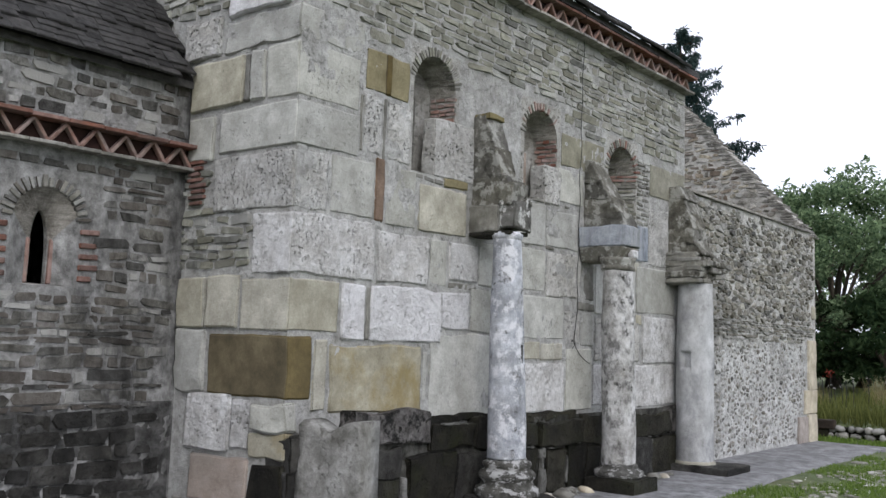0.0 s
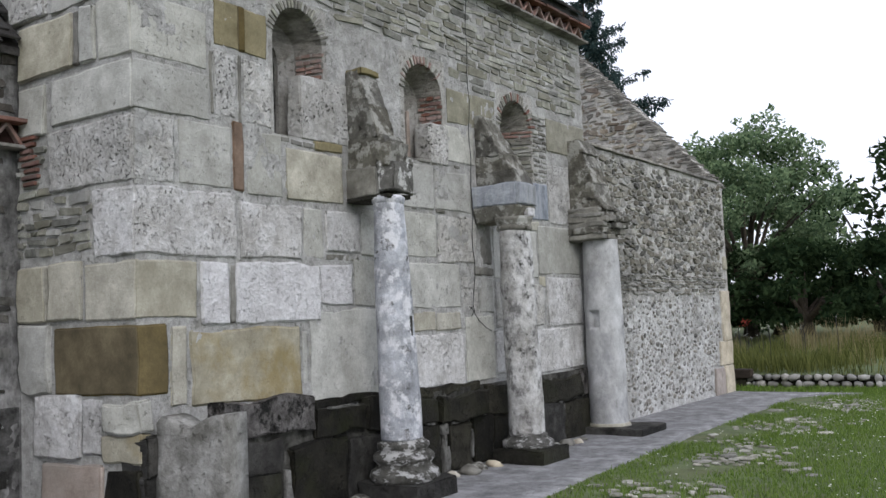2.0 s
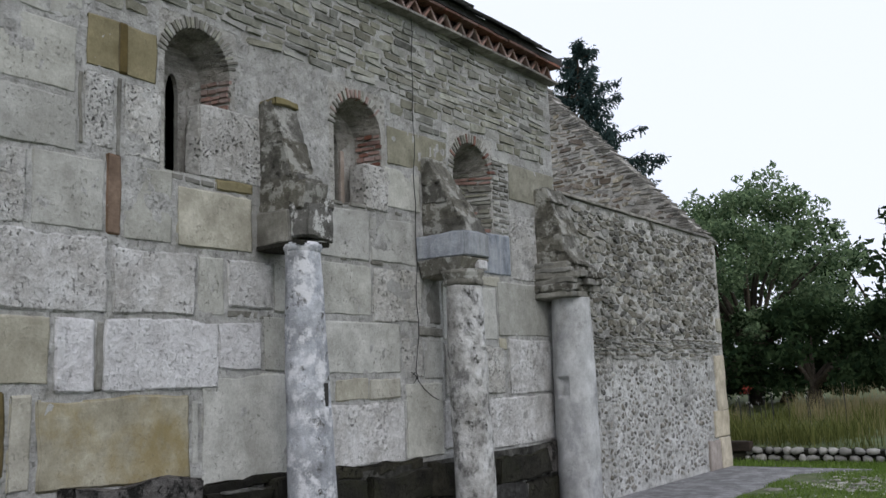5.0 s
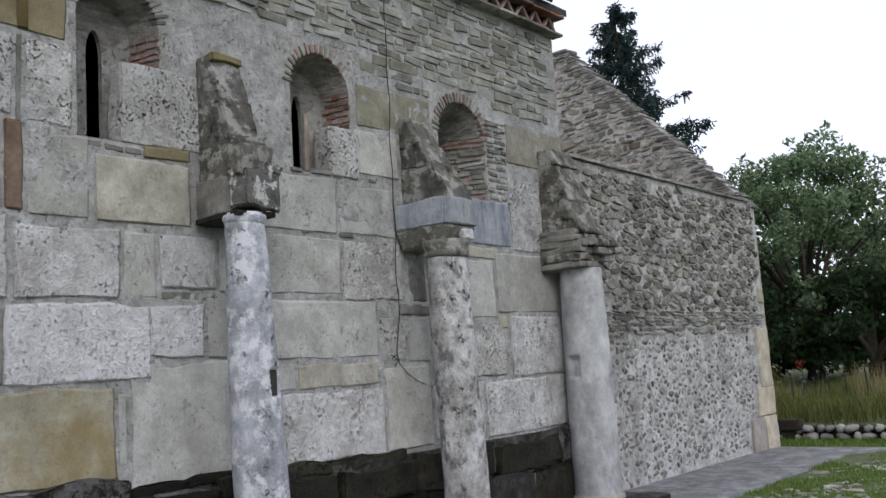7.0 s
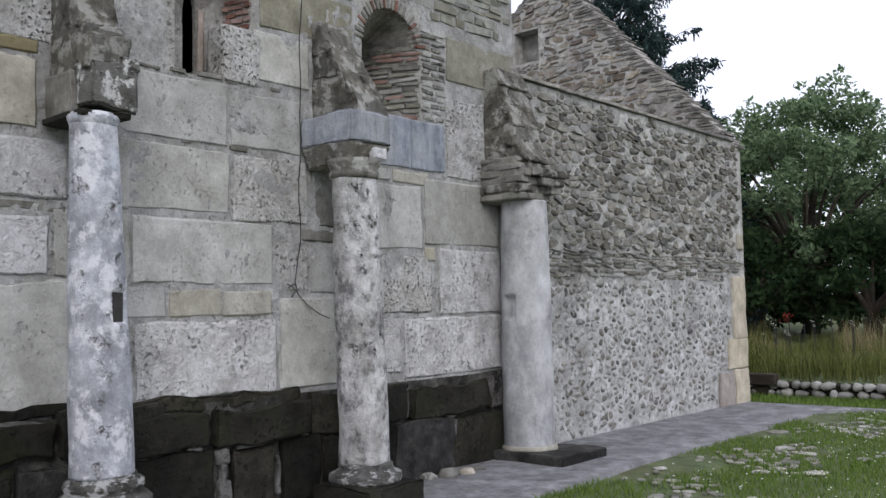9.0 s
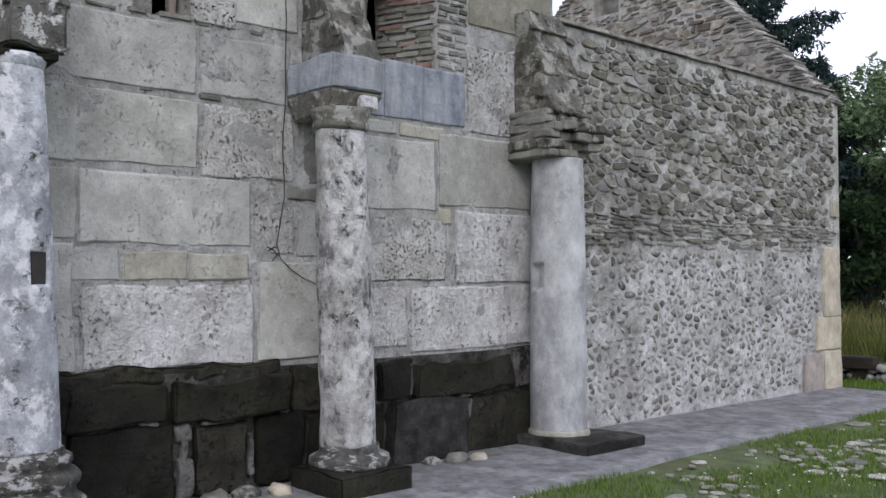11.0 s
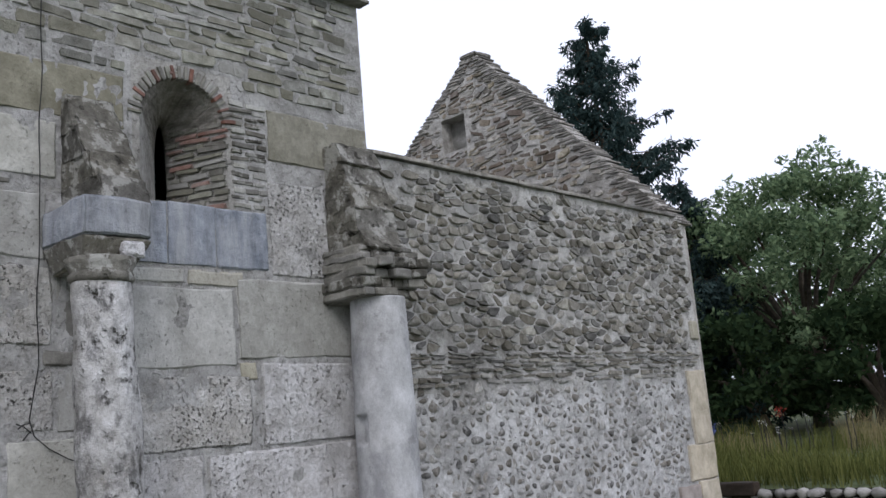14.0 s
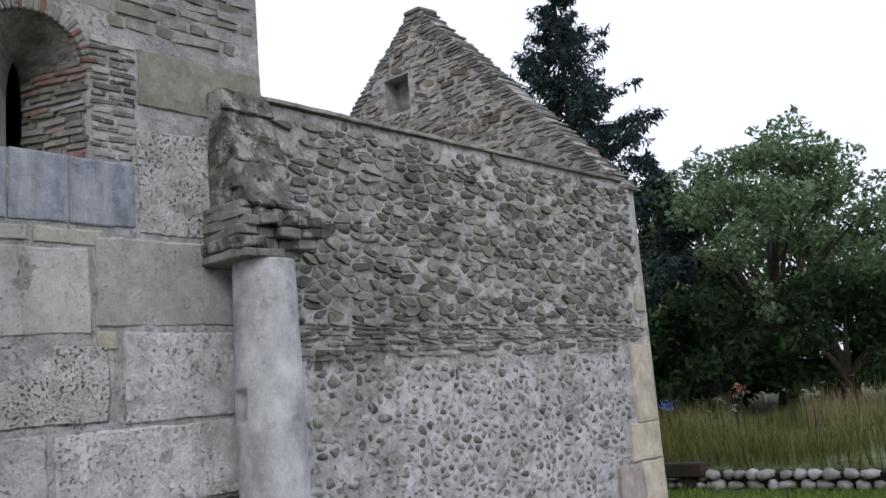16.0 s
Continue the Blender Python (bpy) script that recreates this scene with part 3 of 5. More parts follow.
def radial_bricks(face, yc, half, zs, rise, n, material, parent, size=(0.1, 0.035), start=0.0, end=1.0):
    """Thin bricks or slates standing round an arch."""
    kinds = [rough_block("voussoir", 0.09, size[1], size[0], k, cell=0.05, wear=0.006, round_edge=0.006) for k in material]
    for i in range(n):
        t = start + (end - start) * (i + 0.5) / n
        a = math.pi * (1 - t)
        y, z = yc + half * math.cos(a), zs + rise * math.sin(a)
        turn = math.atan2(math.cos(a) * rise, math.sin(a) * half)
        k = rng.uniform(0.75, 1.2)
        m = Matrix.Translation((face - 0.083 + rng.uniform(-0.008, 0.006), y, z)) @ Matrix.Rotation(-turn + rng.uniform(-0.08, 0.08), 4, "X") \
            @ Matrix.Diagonal((1, rng.uniform(0.7, 1.1), k, 1)) @ Matrix.Translation((0, -size[1] / 2, -0.015))
        part("voussoir", rng.choice(kinds), parent, m=m)


def jamb_layers(face, y_out, y_in, deep, z0, z1, material, parent, pitch=0.052):
    """Thin slates bedded one over another on a splayed jamb."""
    run = math.hypot(y_out - y_in, deep)
    ang = math.atan2(y_in - y_out, -deep)
    kinds = [rough_block("jamb_slate", 1.0, 1.0, 1.0, k, cell=0.2, wear=0.09, round_edge=0.14, seed=i * 4.4) for i, k in enumerate(material)]
    z = z0
    while z < z1:
        h = rng.uniform(0.026, 0.042)
        c, sn = (-deep) / run, (y_in - y_out) / run
        s = rng.uniform(-0.02, 0.08)
        while s < 0.9:
            e = min(1.0, s + rng.uniform(0.2, 0.5))
            m = Matrix(((c, -sn, 0, face + c * run * s), (sn, c, 0, y_out + sn * run * s), (0, 0, 1, z + rng.uniform(-0.006, 0.006)), (0, 0, 0, 1)))
            m = m @ Matrix.Translation((0, -0.016 + rng.uniform(-0.003, 0.006), 0)) @ Matrix.Rotation(rng.uniform(-0.06, 0.06), 4, "Y") @ Matrix.Diagonal((run * (e - s), 0.03, h * rng.uniform(0.7, 1.1), 1))
            part("jamb_slate", rng.choice(kinds), parent, m=m)
            s = e + rng.uniform(0.02, 0.08)
        z += h + rng.uniform(0.012, 0.022)


# wall body round the three window panels
part("core", boxes("core", [
    (-6.2, MF, 4.86, 12.05, -0.1, 3.15), (-6.2, MF, 4.86, 6.2, 3.15, 4.36), (-6.2, MF, 6.92, 8.0, 3.15, 4.36), (-6.2, MF, 8.78, 9.83, 3.15, 4.36),
    (-6.2, MF, 10.66, 12.05, 3.15, 4.36), (-6.2, MF, 8.0, 8.78, 4.26, 4.36), (-6.2, MF, 9.83, 10.66, 4.2, 4.36), (-6.2, MF, 4.86, 12.05, 4.36, 5.5)], MORTAR), wall_south)
splayed_niche("window_recess", MF, (6.2, 6.92, 3.15, 4.36), 6.56, 0.31, 3.15, 3.98, 0.32, (6.535, 0.06, 3.22, 3.8, 0.2), wall_south, RENDER, 0.28, back=(6.55, 0.26, 3.15, 3.95, 0.26), lining=RENDER)
splayed_niche("window_recess", MF, (8.0, 8.78, 3.15, 4.26), 8.39, 0.33, 3.15, 3.86, 0.32, (8.37, 0.06, 3.2, 3.66, 0.22), wall_south, RENDER, 0.28, back=(8.38, 0.28, 3.15, 3.82, 0.26), lining=RENDER)
splayed_niche("window_recess", MF, (9.83, 10.66, 3.15, 4.2), 10.245, 0.36, 3.15, 3.76, 0.35, (10.35, 0.065, 3.28, 3.56, 0.36), wall_south, RENDER, 0.5, lining=RENDER)
radial_bricks(FACE, 6.56, 0.31, 3.98, 0.32, 22, (STONE["dkgrey"], SLATE), wall_south, (0.1, 0.03), 0.05, 0.95)
radial_bricks(FACE, 8.39, 0.33, 3.86, 0.32, 16, (STONE["dkgrey"], PALE_BRICK, SLATE), wall_south, (0.09, 0.03), 0.0, 0.8)
radial_bricks(FACE, 10.245, 0.36, 3.76, 0.35, 24, (BRICK, SLATE, SLATE, STONE["dkgrey"]), wall_south, (0.1, 0.03), 0.0, 1.0)
jamb_layers(MF, 6.87, 6.81, 0.26, 3.73, 3.95, (PALE_BRICK,), wall_south)
jamb_layers(MF, 8.72, 8.66, 0.26, 3.6, 3.9, (PALE_BRICK, BRICK), wall_south)
jamb_layers(MF, 10.6, 10.4, 0.5, 3.16, 3.84, (SLATE, SLATE, STONE["dkgrey"], PALE_BRICK), wall_south)
for i in range(14):
    # slates of the recess's vault, following the arch inwards
    a = radians(4 + i * 7.5)
    ring = rng.uniform(0.05, 0.3)
    k = 1 - ring * 0.9
    me = rough_block("vault_slate", rng.uniform(0.1, 0.2), 0.025, 0.05, rng.choice((SLATE, STONE["dkgrey"], BRICK)), cell=0.05, wear=0.008, round_edge=0.008, seed=i)
    part("vault_slate", me, wall_south, m=Matrix.Translation((MF - 0.5 * ring - 0.12, 10.245 + 0.03 * ring + 0.36 * k * math.cos(a), 3.77 + 0.35 * k * math.sin(a))) @ Matrix.Rotation(a, 4, "X") @ Matrix.Rotation(radians(12), 4, "Z"))
for y, z, tall in ((8.43, 3.18, 0.55), (10.425, 3.28, 0.42)):
    part("slit_jamb", rough_block("slit_jamb", 0.045, 0.05, tall, STONE["pink"], wear=0.008, round_edge=0.02), wall_south, "terracotta edging of the slit", Matrix.Translation((MF - (0.3 if y < 9 else 0.5), y, z)))

mortar_sheet(4.87, 12.04, 0.72, 5.2, wall_frame((MF, 0, 0), (0, 1, 0), (1, 0, 0)), MORTAR, wall_south, 0.011, 0.028, 0.002,
             ((6.2, 6.92, 3.15, 4.36), (8.0, 8.78, 3.15, 4.26), (9.83, 10.66, 3.15, 4.2)))
block_seed = 0


def block(y0, y1, z0, z1, tone, parent=None, face=FACE, depth=0.1, name="ashlar_block", wear=0.011, edge=0.024, proud=0.0):
    """One hewn block laid in the wall, its outer face near the wall's face."""
    global block_seed
    block_seed += 1
    g = 0.004
    proud += 0.009 if tone in ("chalk", "white", "yellow", "brown", "blue") else 0.0
    f = face + proud + random.Random(block_seed).uniform(-0.001, 0.006)
    me = rough_block(name, depth, y1 - y0 - 2 * g, z1 - z0 - 2 * g, STONE[tone], wear=wear, round_edge=edge, seed=block_seed)
    return part(name, me, parent or wall_south, m=Matrix.Translation((f - depth, y0 + g, z0 + g)))


# first high course
block(4.84, 5.12, 1.1, 1.6, "brown", depth=1.0)
block(5.14, 5.30, 1.0, 1.59, "tan")
block(5.31, 6.49, 0.96, 1.55, "yellow", wear=0.02, edge=0.05)
block(6.5, 6.57, 1.0, 1.5, "grey")
block(6.58, 7.72, 0.86, 1.67, "grey", wear=0.02, edge=0.06)
# second course
block(4.84, 5.40, 1.63, 2.06, "tan", depth=0.6)
block(5.43, 5.71, 1.57, 2.06, "chalk")
block(5.71, 5.77, 1.58, 2.05, "dkgrey", proud=0.004)
block(5.77, 6.75, 1.57, 2.07, "chalk", wear=0.018)
block(6.73, 7.17, 1.7, 2.07, "chalk", wear=0.02, edge=0.05)
block(7.19, 7.72, 1.68, 2.13, "grey")
# third course
block(4.84, 5.80, 2.09, 2.6, "white", depth=0.5, wear=0.018)
block(5.82, 6.53, 2.09, 2.56, "white", wear=0.022, edge=0.05)
block(6.55, 6.81, 2.1, 2.56, "grey")
block(6.83, 7.28, 2.17, 2.55, "white")
block(6.83, 7.28, 2.09, 2.16, "dkgrey")
block(7.3, 7.72, 2.15, 2.6, "grey")
# fourth course
block(4.84, 5.22, 2.63, 3.11, "pocked", depth=1.05, wear=0.018, edge=0.03)
block(5.24, 5.77, 2.63, 3.13, "grey")
block(5.78, 5.90, 2.62, 3.18, "rust", proud=0.004)
block(5.91, 6.33, 2.6, 3.15, "grey")
block(6.36, 7.1, 2.6, 3.05, "tan", edge=0.05)
block(6.72, 7.1, 3.06, 3.16, "olive")
for i, (a, b2) in enumerate(((6.3, 6.42), (6.43, 6.58), (6.58, 6.71))):
    block(a, b2, 3.08, 3.13, "dkgrey", name="slate")
# fifth and sixth courses beside the corner
block(4.84, 5.56, 3.14, 3.51, "grey", depth=1.0)
block(5.565, 5.6, 3.2, 3.72, "dkgrey", proud=0.004)
block(5.60, 5.84, 3.2, 3.73, "pocked")
block(5.85, 5.89, 3.17, 3.74, "dkgrey", proud=0.004)
block(5.90, 6.23, 3.18, 3.72, "pocked")
block(4.84, 5.55, 3.54, 4.0, "grey", depth=0.4)
block(5.6, 6.19, 3.75, 4.14, "olive", edge=0.09)
block(4.84, 5.58, 4.03, 4.32, "grey", depth=1.0, wear=0.03, edge=0.05)
# beside and between the windows
block(6.56, 7.2, 3.145, 3.72, "pocked", depth=0.16, edge=0.04)
block(5.86, 5.93, 3.76, 4.13, "brown", proud=0.008)
block(8.74, 9.3, 3.2, 3.6, "grey")
block(8.46, 8.8, 3.145, 3.58, "pocked", depth=0.2)
block(8.79, 9.78, 3.62, 4.02, "olive_tan", edge=0.04)
block(10.98, 12.06, 3.58, 4.02, "olive_tan", depth=0.6)
block(10.96, 11.55, 2.66, 3.43, "pocked")
# between the first and second column
block(7.55, 8.5, 2.66, 3.12, "grey")
block(8.51, 9.22, 2.66, 3.1, "grey", wear=0.016)
block(7.62, 8.52, 2.16, 2.63, "grey")
block(8.54, 9.26, 2.12, 2.63, "pocked", wear=0.02)
block(7.72, 8.91, 1.65, 2.12, "grey")
block(8.93, 9.27, 1.6, 1.99, "pocked")
block(9.2, 9.6, 1.99, 2.1, "dkgrey")
block(9.28, 9.58, 2.11, 2.62, "dkgrey")
block(7.6, 8.0, 1.42, 1.64, "grey")
block(8.0, 8.45, 1.42, 1.63, "tan")
block(8.45, 8.9, 1.42, 1.62, "tan")
block(7.74, 8.94, 0.86, 1.4, "white", wear=0.02)
block(8.97, 9.55, 0.86, 1.57, "grey")
block(9.28, 9.58, 1.58, 1.98, "grey")
# between the second and third column
block(9.7, 10.075, 2.7, 3.15, "blue", edge=0.006, wear=0.008)
block(10.077, 10.467, 2.7, 3.16, "blue", edge=0.006, wear=0.008)
block(10.469, 10.94, 2.7, 3.15, "blue", edge=0.012)
block(9.7, 10.2, 2.56, 2.68, "grey")
block(10.21, 10.7, 2.56, 2.68, "tan")
block(9.6, 10.61, 1.97, 2.55, "grey")
block(10.63, 11.75, 2.03, 2.64, "grey")
block(10.63, 10.79, 1.87, 2.01, "tan")
block(9.6, 10.73, 1.41, 1.94, "pocked", wear=0.02, edge=0.06)
block(10.82, 11.75, 1.39, 2.0, "white")
block(9.56, 10.31, 0.9, 1.38, "white")
block(10.33, 11.75, 0.84, 1.38, "white", wear=0.016)

# small slates in the levelling beds
for y0, y1, z in ((7.75, 9.2, 3.135), (7.3, 8.6, 2.64), (9.9, 11.5, 0.8)):
    y = y0
    while y < y1:
        w = rng.uniform(0.08, 0.24)
        if rng.random() < 0.6:
            block(y, y + w, z, z + rng.uniform(0.03, 0.05), "dkgrey", name="slate", proud=0.005)
        y += w + rng.uniform(0.02, 0.1)

# thin slates stacked beside the third window
side_rng = random.Random(19)
z = 3.17
while z < 4.04:
    h = side_rng.uniform(0.03, 0.055)
    y = 10.63 + side_rng.uniform(-0.01, 0.02)
    while y < 10.9:
        w = min(side_rng.uniform(0.1, 0.22), 10.97 - y)
        block(y, y + w, z, z + h, side_rng.choice(("dkgrey", "olive_grey", "grey")), name="slate", proud=0.004, wear=0.012, edge=0.012)
        y += w + 0.006
    z += h + side_rng.uniform(0.008, 0.02)

# damp plinth: an upper course of long mossy stones, a lower one of squarer blocks, smeared with pale mortar
PL = FACE + 0.1
PLINTH_MORTAR = surface("damp_plinth_mortar", (0.02, 0.019, 0.016), (0.12, 0.117, 0.103), 8, 0.0, (0.009, 0.009, 0.007), 0.9, 2.2, bump=1.3, fine=45)
part("plinth_core", boxes("plinth_core", [(FACE - 0.05, PL - 0.06, 4.86, 11.75, -0.1, 0.8)], PLINTH_MORTAR), wall_south)
mortar_sheet(4.87, 11.74, -0.02, 0.83, wall_frame((PL - 0.034, 0, 0), (0, 1, 0), (1, 0, 0)), PLINTH_MORTAR, wall_south, 0.03, 0.034, name="plinth_pointing")
for y0, y1, z0, z1, tone, out in (
        (4.84, 5.45, 0.55, 0.82, "dkdamp", 0.0), (5.45, 6.5, 0.68, 0.98, "holed", 0.03), (6.52, 7.2, 0.6, 0.84, "dark", 0.01), (6.52, 7.7, 0.82, 0.9, "dark", -0.04), (7.22, 7.9, 0.56, 0.86, "dark", 0.02),
        (7.62, 8.26, 0.52, 0.78, "dark", 0.03), (8.3, 9.14, 0.52, 0.77, "dark", 0.05), (7.66, 9.12, 0.77, 0.87, "dark", -0.03), (9.17, 9.9, 0.5, 0.82, "dark", 0.0),
        (9.95, 10.26, 0.5, 0.8, "dark", 0.02), (10.29, 11.36, 0.5, 0.76, "dark", 0.05), (11.38, 11.75, 0.5, 0.84, "holed", 0.0),
        (4.84, 5.3, -0.02, 0.54, "dkdamp", 0.0), (5.3, 6.15, 0.4, 0.67, "dkdamp", 0.01), (5.3, 6.15, -0.02, 0.39, "dark", 0.0), (6.24, 6.9, -0.02, 0.58, "dark", 0.01), (6.92, 7.6, -0.02, 0.55, "dkdamp", 0.0),
        (7.62, 8.32, 0.02, 0.51, "dark", 0.0), (8.44, 8.84, 0.02, 0.5, "dark", 0.01), (8.88, 9.28, 0.03, 0.5, "dark", -0.01), (9.3, 10.03, -0.02, 0.47, "dark", 0.0),
        (10.06, 10.82, -0.02, 0.49, "dkdamp", 0.06), (10.86, 11.75, -0.02, 0.48, "dark", 0.0)):
    block(y0, y1, z0, z1, tone, face=PL + out, depth=0.3, name="plinth_stone", wear=0.036, edge=0.06)
# pale mortar wedged into the wider joints
WEDGE = surface("pale_joint_mortar", (0.06, 0.06, 0.054), (0.26, 0.256, 0.24), 12, 0.1, (0.03, 0.03, 0.025), 0.7, 6, bump=1.4, crisp=0.4)
for i, (y, z, w, h, tilt) in enumerate(((8.4, 0.03, 0.1, 0.26, 3), (8.38, 0.26, 0.05, 0.16, -6), (8.38, 0.4, 0.11, 0.1, 8), (8.2, 0.54, 0.05, 0.2, 16), (8.13, 0.5, 0.14, 0.05, 10), (8.6, 0.5, 0.22, 0.025, -5), (8.86, 0.1, 0.035, 0.3, 4), (9.14, 0.5, 0.06, 0.05, 0),
                                        (10.84, 0.3, 0.05, 0.16, -8), (10.84, 0.46, 0.12, 0.04, 12), (6.17, 0.1, 0.07, 0.3, -6), (6.9, 0.83, 0.4, 0.022, -6), (10.2, 0.03, 0.3, 0.07, 2), (10.27, 0.52, 0.04, 0.25, 3))):
    me = rough_block("joint_mortar", 0.05, w, h, WEDGE, cell=0.025, wear=0.026, round_edge=0.03, seed=i * 2.1)
    part("joint_mortar", me, wall_south, m=Matrix.Translation((PL - 0.026, y - w / 2, z)) @ Matrix.Rotation(radians(tilt), 4, "X"))

# slate rubble above the ashlar, and light render by the first window
upper = random.Random(11)


def clear_of_windows(u, v, hw, hh):
    lo = 4.34 if u < 5.65 else 4.17 if u < 6.1 else 4.05
    if v - hh < lo:
        return False
    for yc, half, top in ((6.56, 0.42, 4.4), (8.39, 0.42, 4.28), (10.245, 0.4, 4.2)):
        if abs(u - yc) < half + hw and v - hh < top:
            return False
    return not (6.9 < u < 8.05 and v < 4.34)


laid = lay_courses(upper, 4.9, 12.03, 3.18, 5.18, (0.045, 0.1), (0.11, 0.36), (0.003, 0.011), clear_of_windows, 0.09, 2.5, 0.03)
set_stones("slate", upper, laid, wall_frame((MF, 0, 0), (0, 1, 0), (1, 0, 0)), SLATE, wall_south, (0.008, 0.02), lambda u, v: u < 9.5, 260)

# east face of the nave, above and beside the chancel
wall_east = tagged(new("wall_east"), "east face of the nave, large quoins with rubble between", "wall", kind="structure")
part("core", boxes("core", [(-11.5, -6.2, 4.86, 5.5, -0.1, 5.5)], MORTAR), wall_east)


def east_block(x0, x1, z0, z1, tone, wear=0.014, edge=0.03):
    global block_seed
    block_seed += 1
    me = rough_block("ashlar_block", x1 - x0 - 0.014, 0.12, z1 - z0 - 0.014, STONE[tone], wear=wear, round_edge=edge, seed=block_seed)
    part("ashlar_block", me, wall_east, m=Matrix.Translation((x0 + 0.007, 4.828 + random.Random(block_seed).uniform(-0.008, 0.008), z0 + 0.007)))


east_block(-7.0, -6.62, 3.1, 3.5, "grey")
east_block(-6.98, -6.25, 3.55, 4.0, "tan")
east_block(-6.24, -6.16, 3.56, 4.0, "dkgrey")
east_block(-6.15, -5.97, 3.56, 4.0, "grey")
east_block(-7.1, -6.6, 4.03, 4.4, "pocked")
east_block(-6.5, -5.7, 4.34, 4.95, "chalk")
east_block(-7.0, -6.62, 1.64, 2.08, "tan")
east_block(-6.6, -6.17, 1.64, 2.1, "tan")
east_block(-7.0, -6.58, 1.1, 1.62, "grey", 0.03, 0.06)
east_block(-6.8, -6.2, 0.62, 1.1, "white", 0.02, 0.07)
east_block(-6.19, -5.95, 0.66, 1.08, "white", 0.02, 0.07)
east_block(-5.93, -5.5, 0.84, 1.06, "grey", 0.03, 0.06)
east_block(-5.93, -5.5, 0.6, 0.83, "yellow", 0.03, 0.06)
east_block(-6.7, -5.95, 0.2, 0.6, "pink", 0.022, 0.07)
east_block(-5.93, -5.5, 0.02, 0.58, "dark", 0.03, 0.06)
east_block(-6.95, -5.95, -0.02, 0.19, "dkgrey", 0.03, 0.06)
er = random.Random(21)
for i in range(8):
    w = er.uniform(0.14, 0.26)
    part("brick", rough_block("brick", w, 0.08, 0.035, BRICK, cell=0.06, wear=0.006, round_edge=0.008), wall_east, m=Matrix.Translation((-6.99 + er.uniform(0, 0.12), 4.825, 2.72 + i * 0.052)))


def east_gaps(u, v, hw, hh):
    x = -u
    return (v > 4.42 and x < -6.55) or (v > 4.97) or (v > 4.36 and x > -5.68) or (2.12 < v - hh and v + hh < 2.62 and x < -6.05) or (2.62 < v and v + hh < 3.08 and x < -6.62)


laid = lay_courses(er, 5.56, 7.6, 2.1, 5.2, (0.04, 0.09), (0.09, 0.28), (0.004, 0.014), east_gaps, 0.12, 4, 0.04)
set_stones("slate", er, laid, wall_frame((0, 4.86, 0), (-1, 0, 0), (0, -1, 0)), SLATE, wall_east, (0.01, 0.03), lambda u, v: u < 7.0, 120)

# the other nave walls, closing the room
tagged(new("wall_west", boxes("wall_west", [(-11.5, -6.2, 11.4, 12.05, -0.1, 5.5)], MORTAR)), "rubble west wall of the nave above the roofless annex", "wall", kind="structure")
tagged(new("wall_north", boxes("wall_north", [(-11.5, -10.9, 5.5, 11.4, -0.1, 5.5)], MORTAR)), "plain north wall of the nave", "wall", kind="structure")
tagged(new("floor", boxes("floor", [(-10.9, -6.2, 5.5, 11.4, -0.08, 0.02)], VOID)), "dark stone floor inside the nave", "floor", kind="structure")

# ---------- zigzag brick cornices ----------


def zigzag(y0, y1, z0, x, pitch=0.265, h=0.2):
    """Saw-tooth cornice: a tile bed below, a tile course above and slanting bricks between, before a dark recess."""
    top = tagged(new("cornice"), "red zigzag brick cornice between two tile courses", "cornice", kind="structure")
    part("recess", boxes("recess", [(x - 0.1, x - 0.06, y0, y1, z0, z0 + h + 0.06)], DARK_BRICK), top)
    for zz, tall, mat, out in ((z0 - 0.03, 0.03, COPING, 0.025), (z0 + h, 0.035, BRICK, 0.05)):
        me = rough_block("tile", 0.14, 0.3, tall, mat, cell=0.08, wear=0.004, round_edge=0.006)
        n = round((y1 - y0) / 0.31)
        for i in range(n):
            part("tile", me, top, m=Matrix.Translation((x - 0.1 + out + rng.uniform(-0.008, 0.008), y0 + i * (y1 - y0) / n, zz + rng.uniform(-0.003, 0.003))))
    length = math.hypot(pitch / 2, h)
    me = rough_block("slanting_brick", 0.06, 0.03, length, PALE_BRICK, cell=0.07, wear=0.004, round_edge=0.007)
    n = int((y1 - y0) / pitch)
    for i in range(n):
        for s in (-1, 1):
            y = y0 + (i + 0.5) * pitch
            a = s * math.atan2(pitch / 2, h)
            m = Matrix.Translation((x - 0.045 + rng.uniform(-0.008, 0.008), y + s * pitch / 2, z0)) @ Matrix.Rotation(a + rng.uniform(-0.04, 0.04), 4, "X") @ Matrix.Translation((0, -0.018, 0))
            part("slanting_brick", me, top, m=m)
    return top


zigzag(4.75, 12.1, 5.21, FACE + 0.07, 0.27, 0.17)
zigzag(0.6, 4.85, 3.05, -6.93, 0.265, 0.17)

# ---------- roofs ----------
nave_roof = tagged(new("nave_roof"), "stone slab roof of the nave with thick dark eaves", "roof", kind="structure")


def roof_deck(x_eave, z_eave, x_ridge, z_ridge, y0, y1, thick=0.08):
    v = [(x_eave, y0, z_eave), (x_eave, y1, z_eave), (x_ridge, y1, z_ridge), (x_ridge, y0, z_ridge)]
    v += [(x, y, z - thick) for x, y, z in v]
    return mesh_of("deck", v, [(0, 1, 2, 3), (7, 6, 5, 4), (0, 4, 5, 1), (1, 5, 6, 2), (2, 6, 7, 3), (3, 7, 4, 0)], ROOF_STONE)


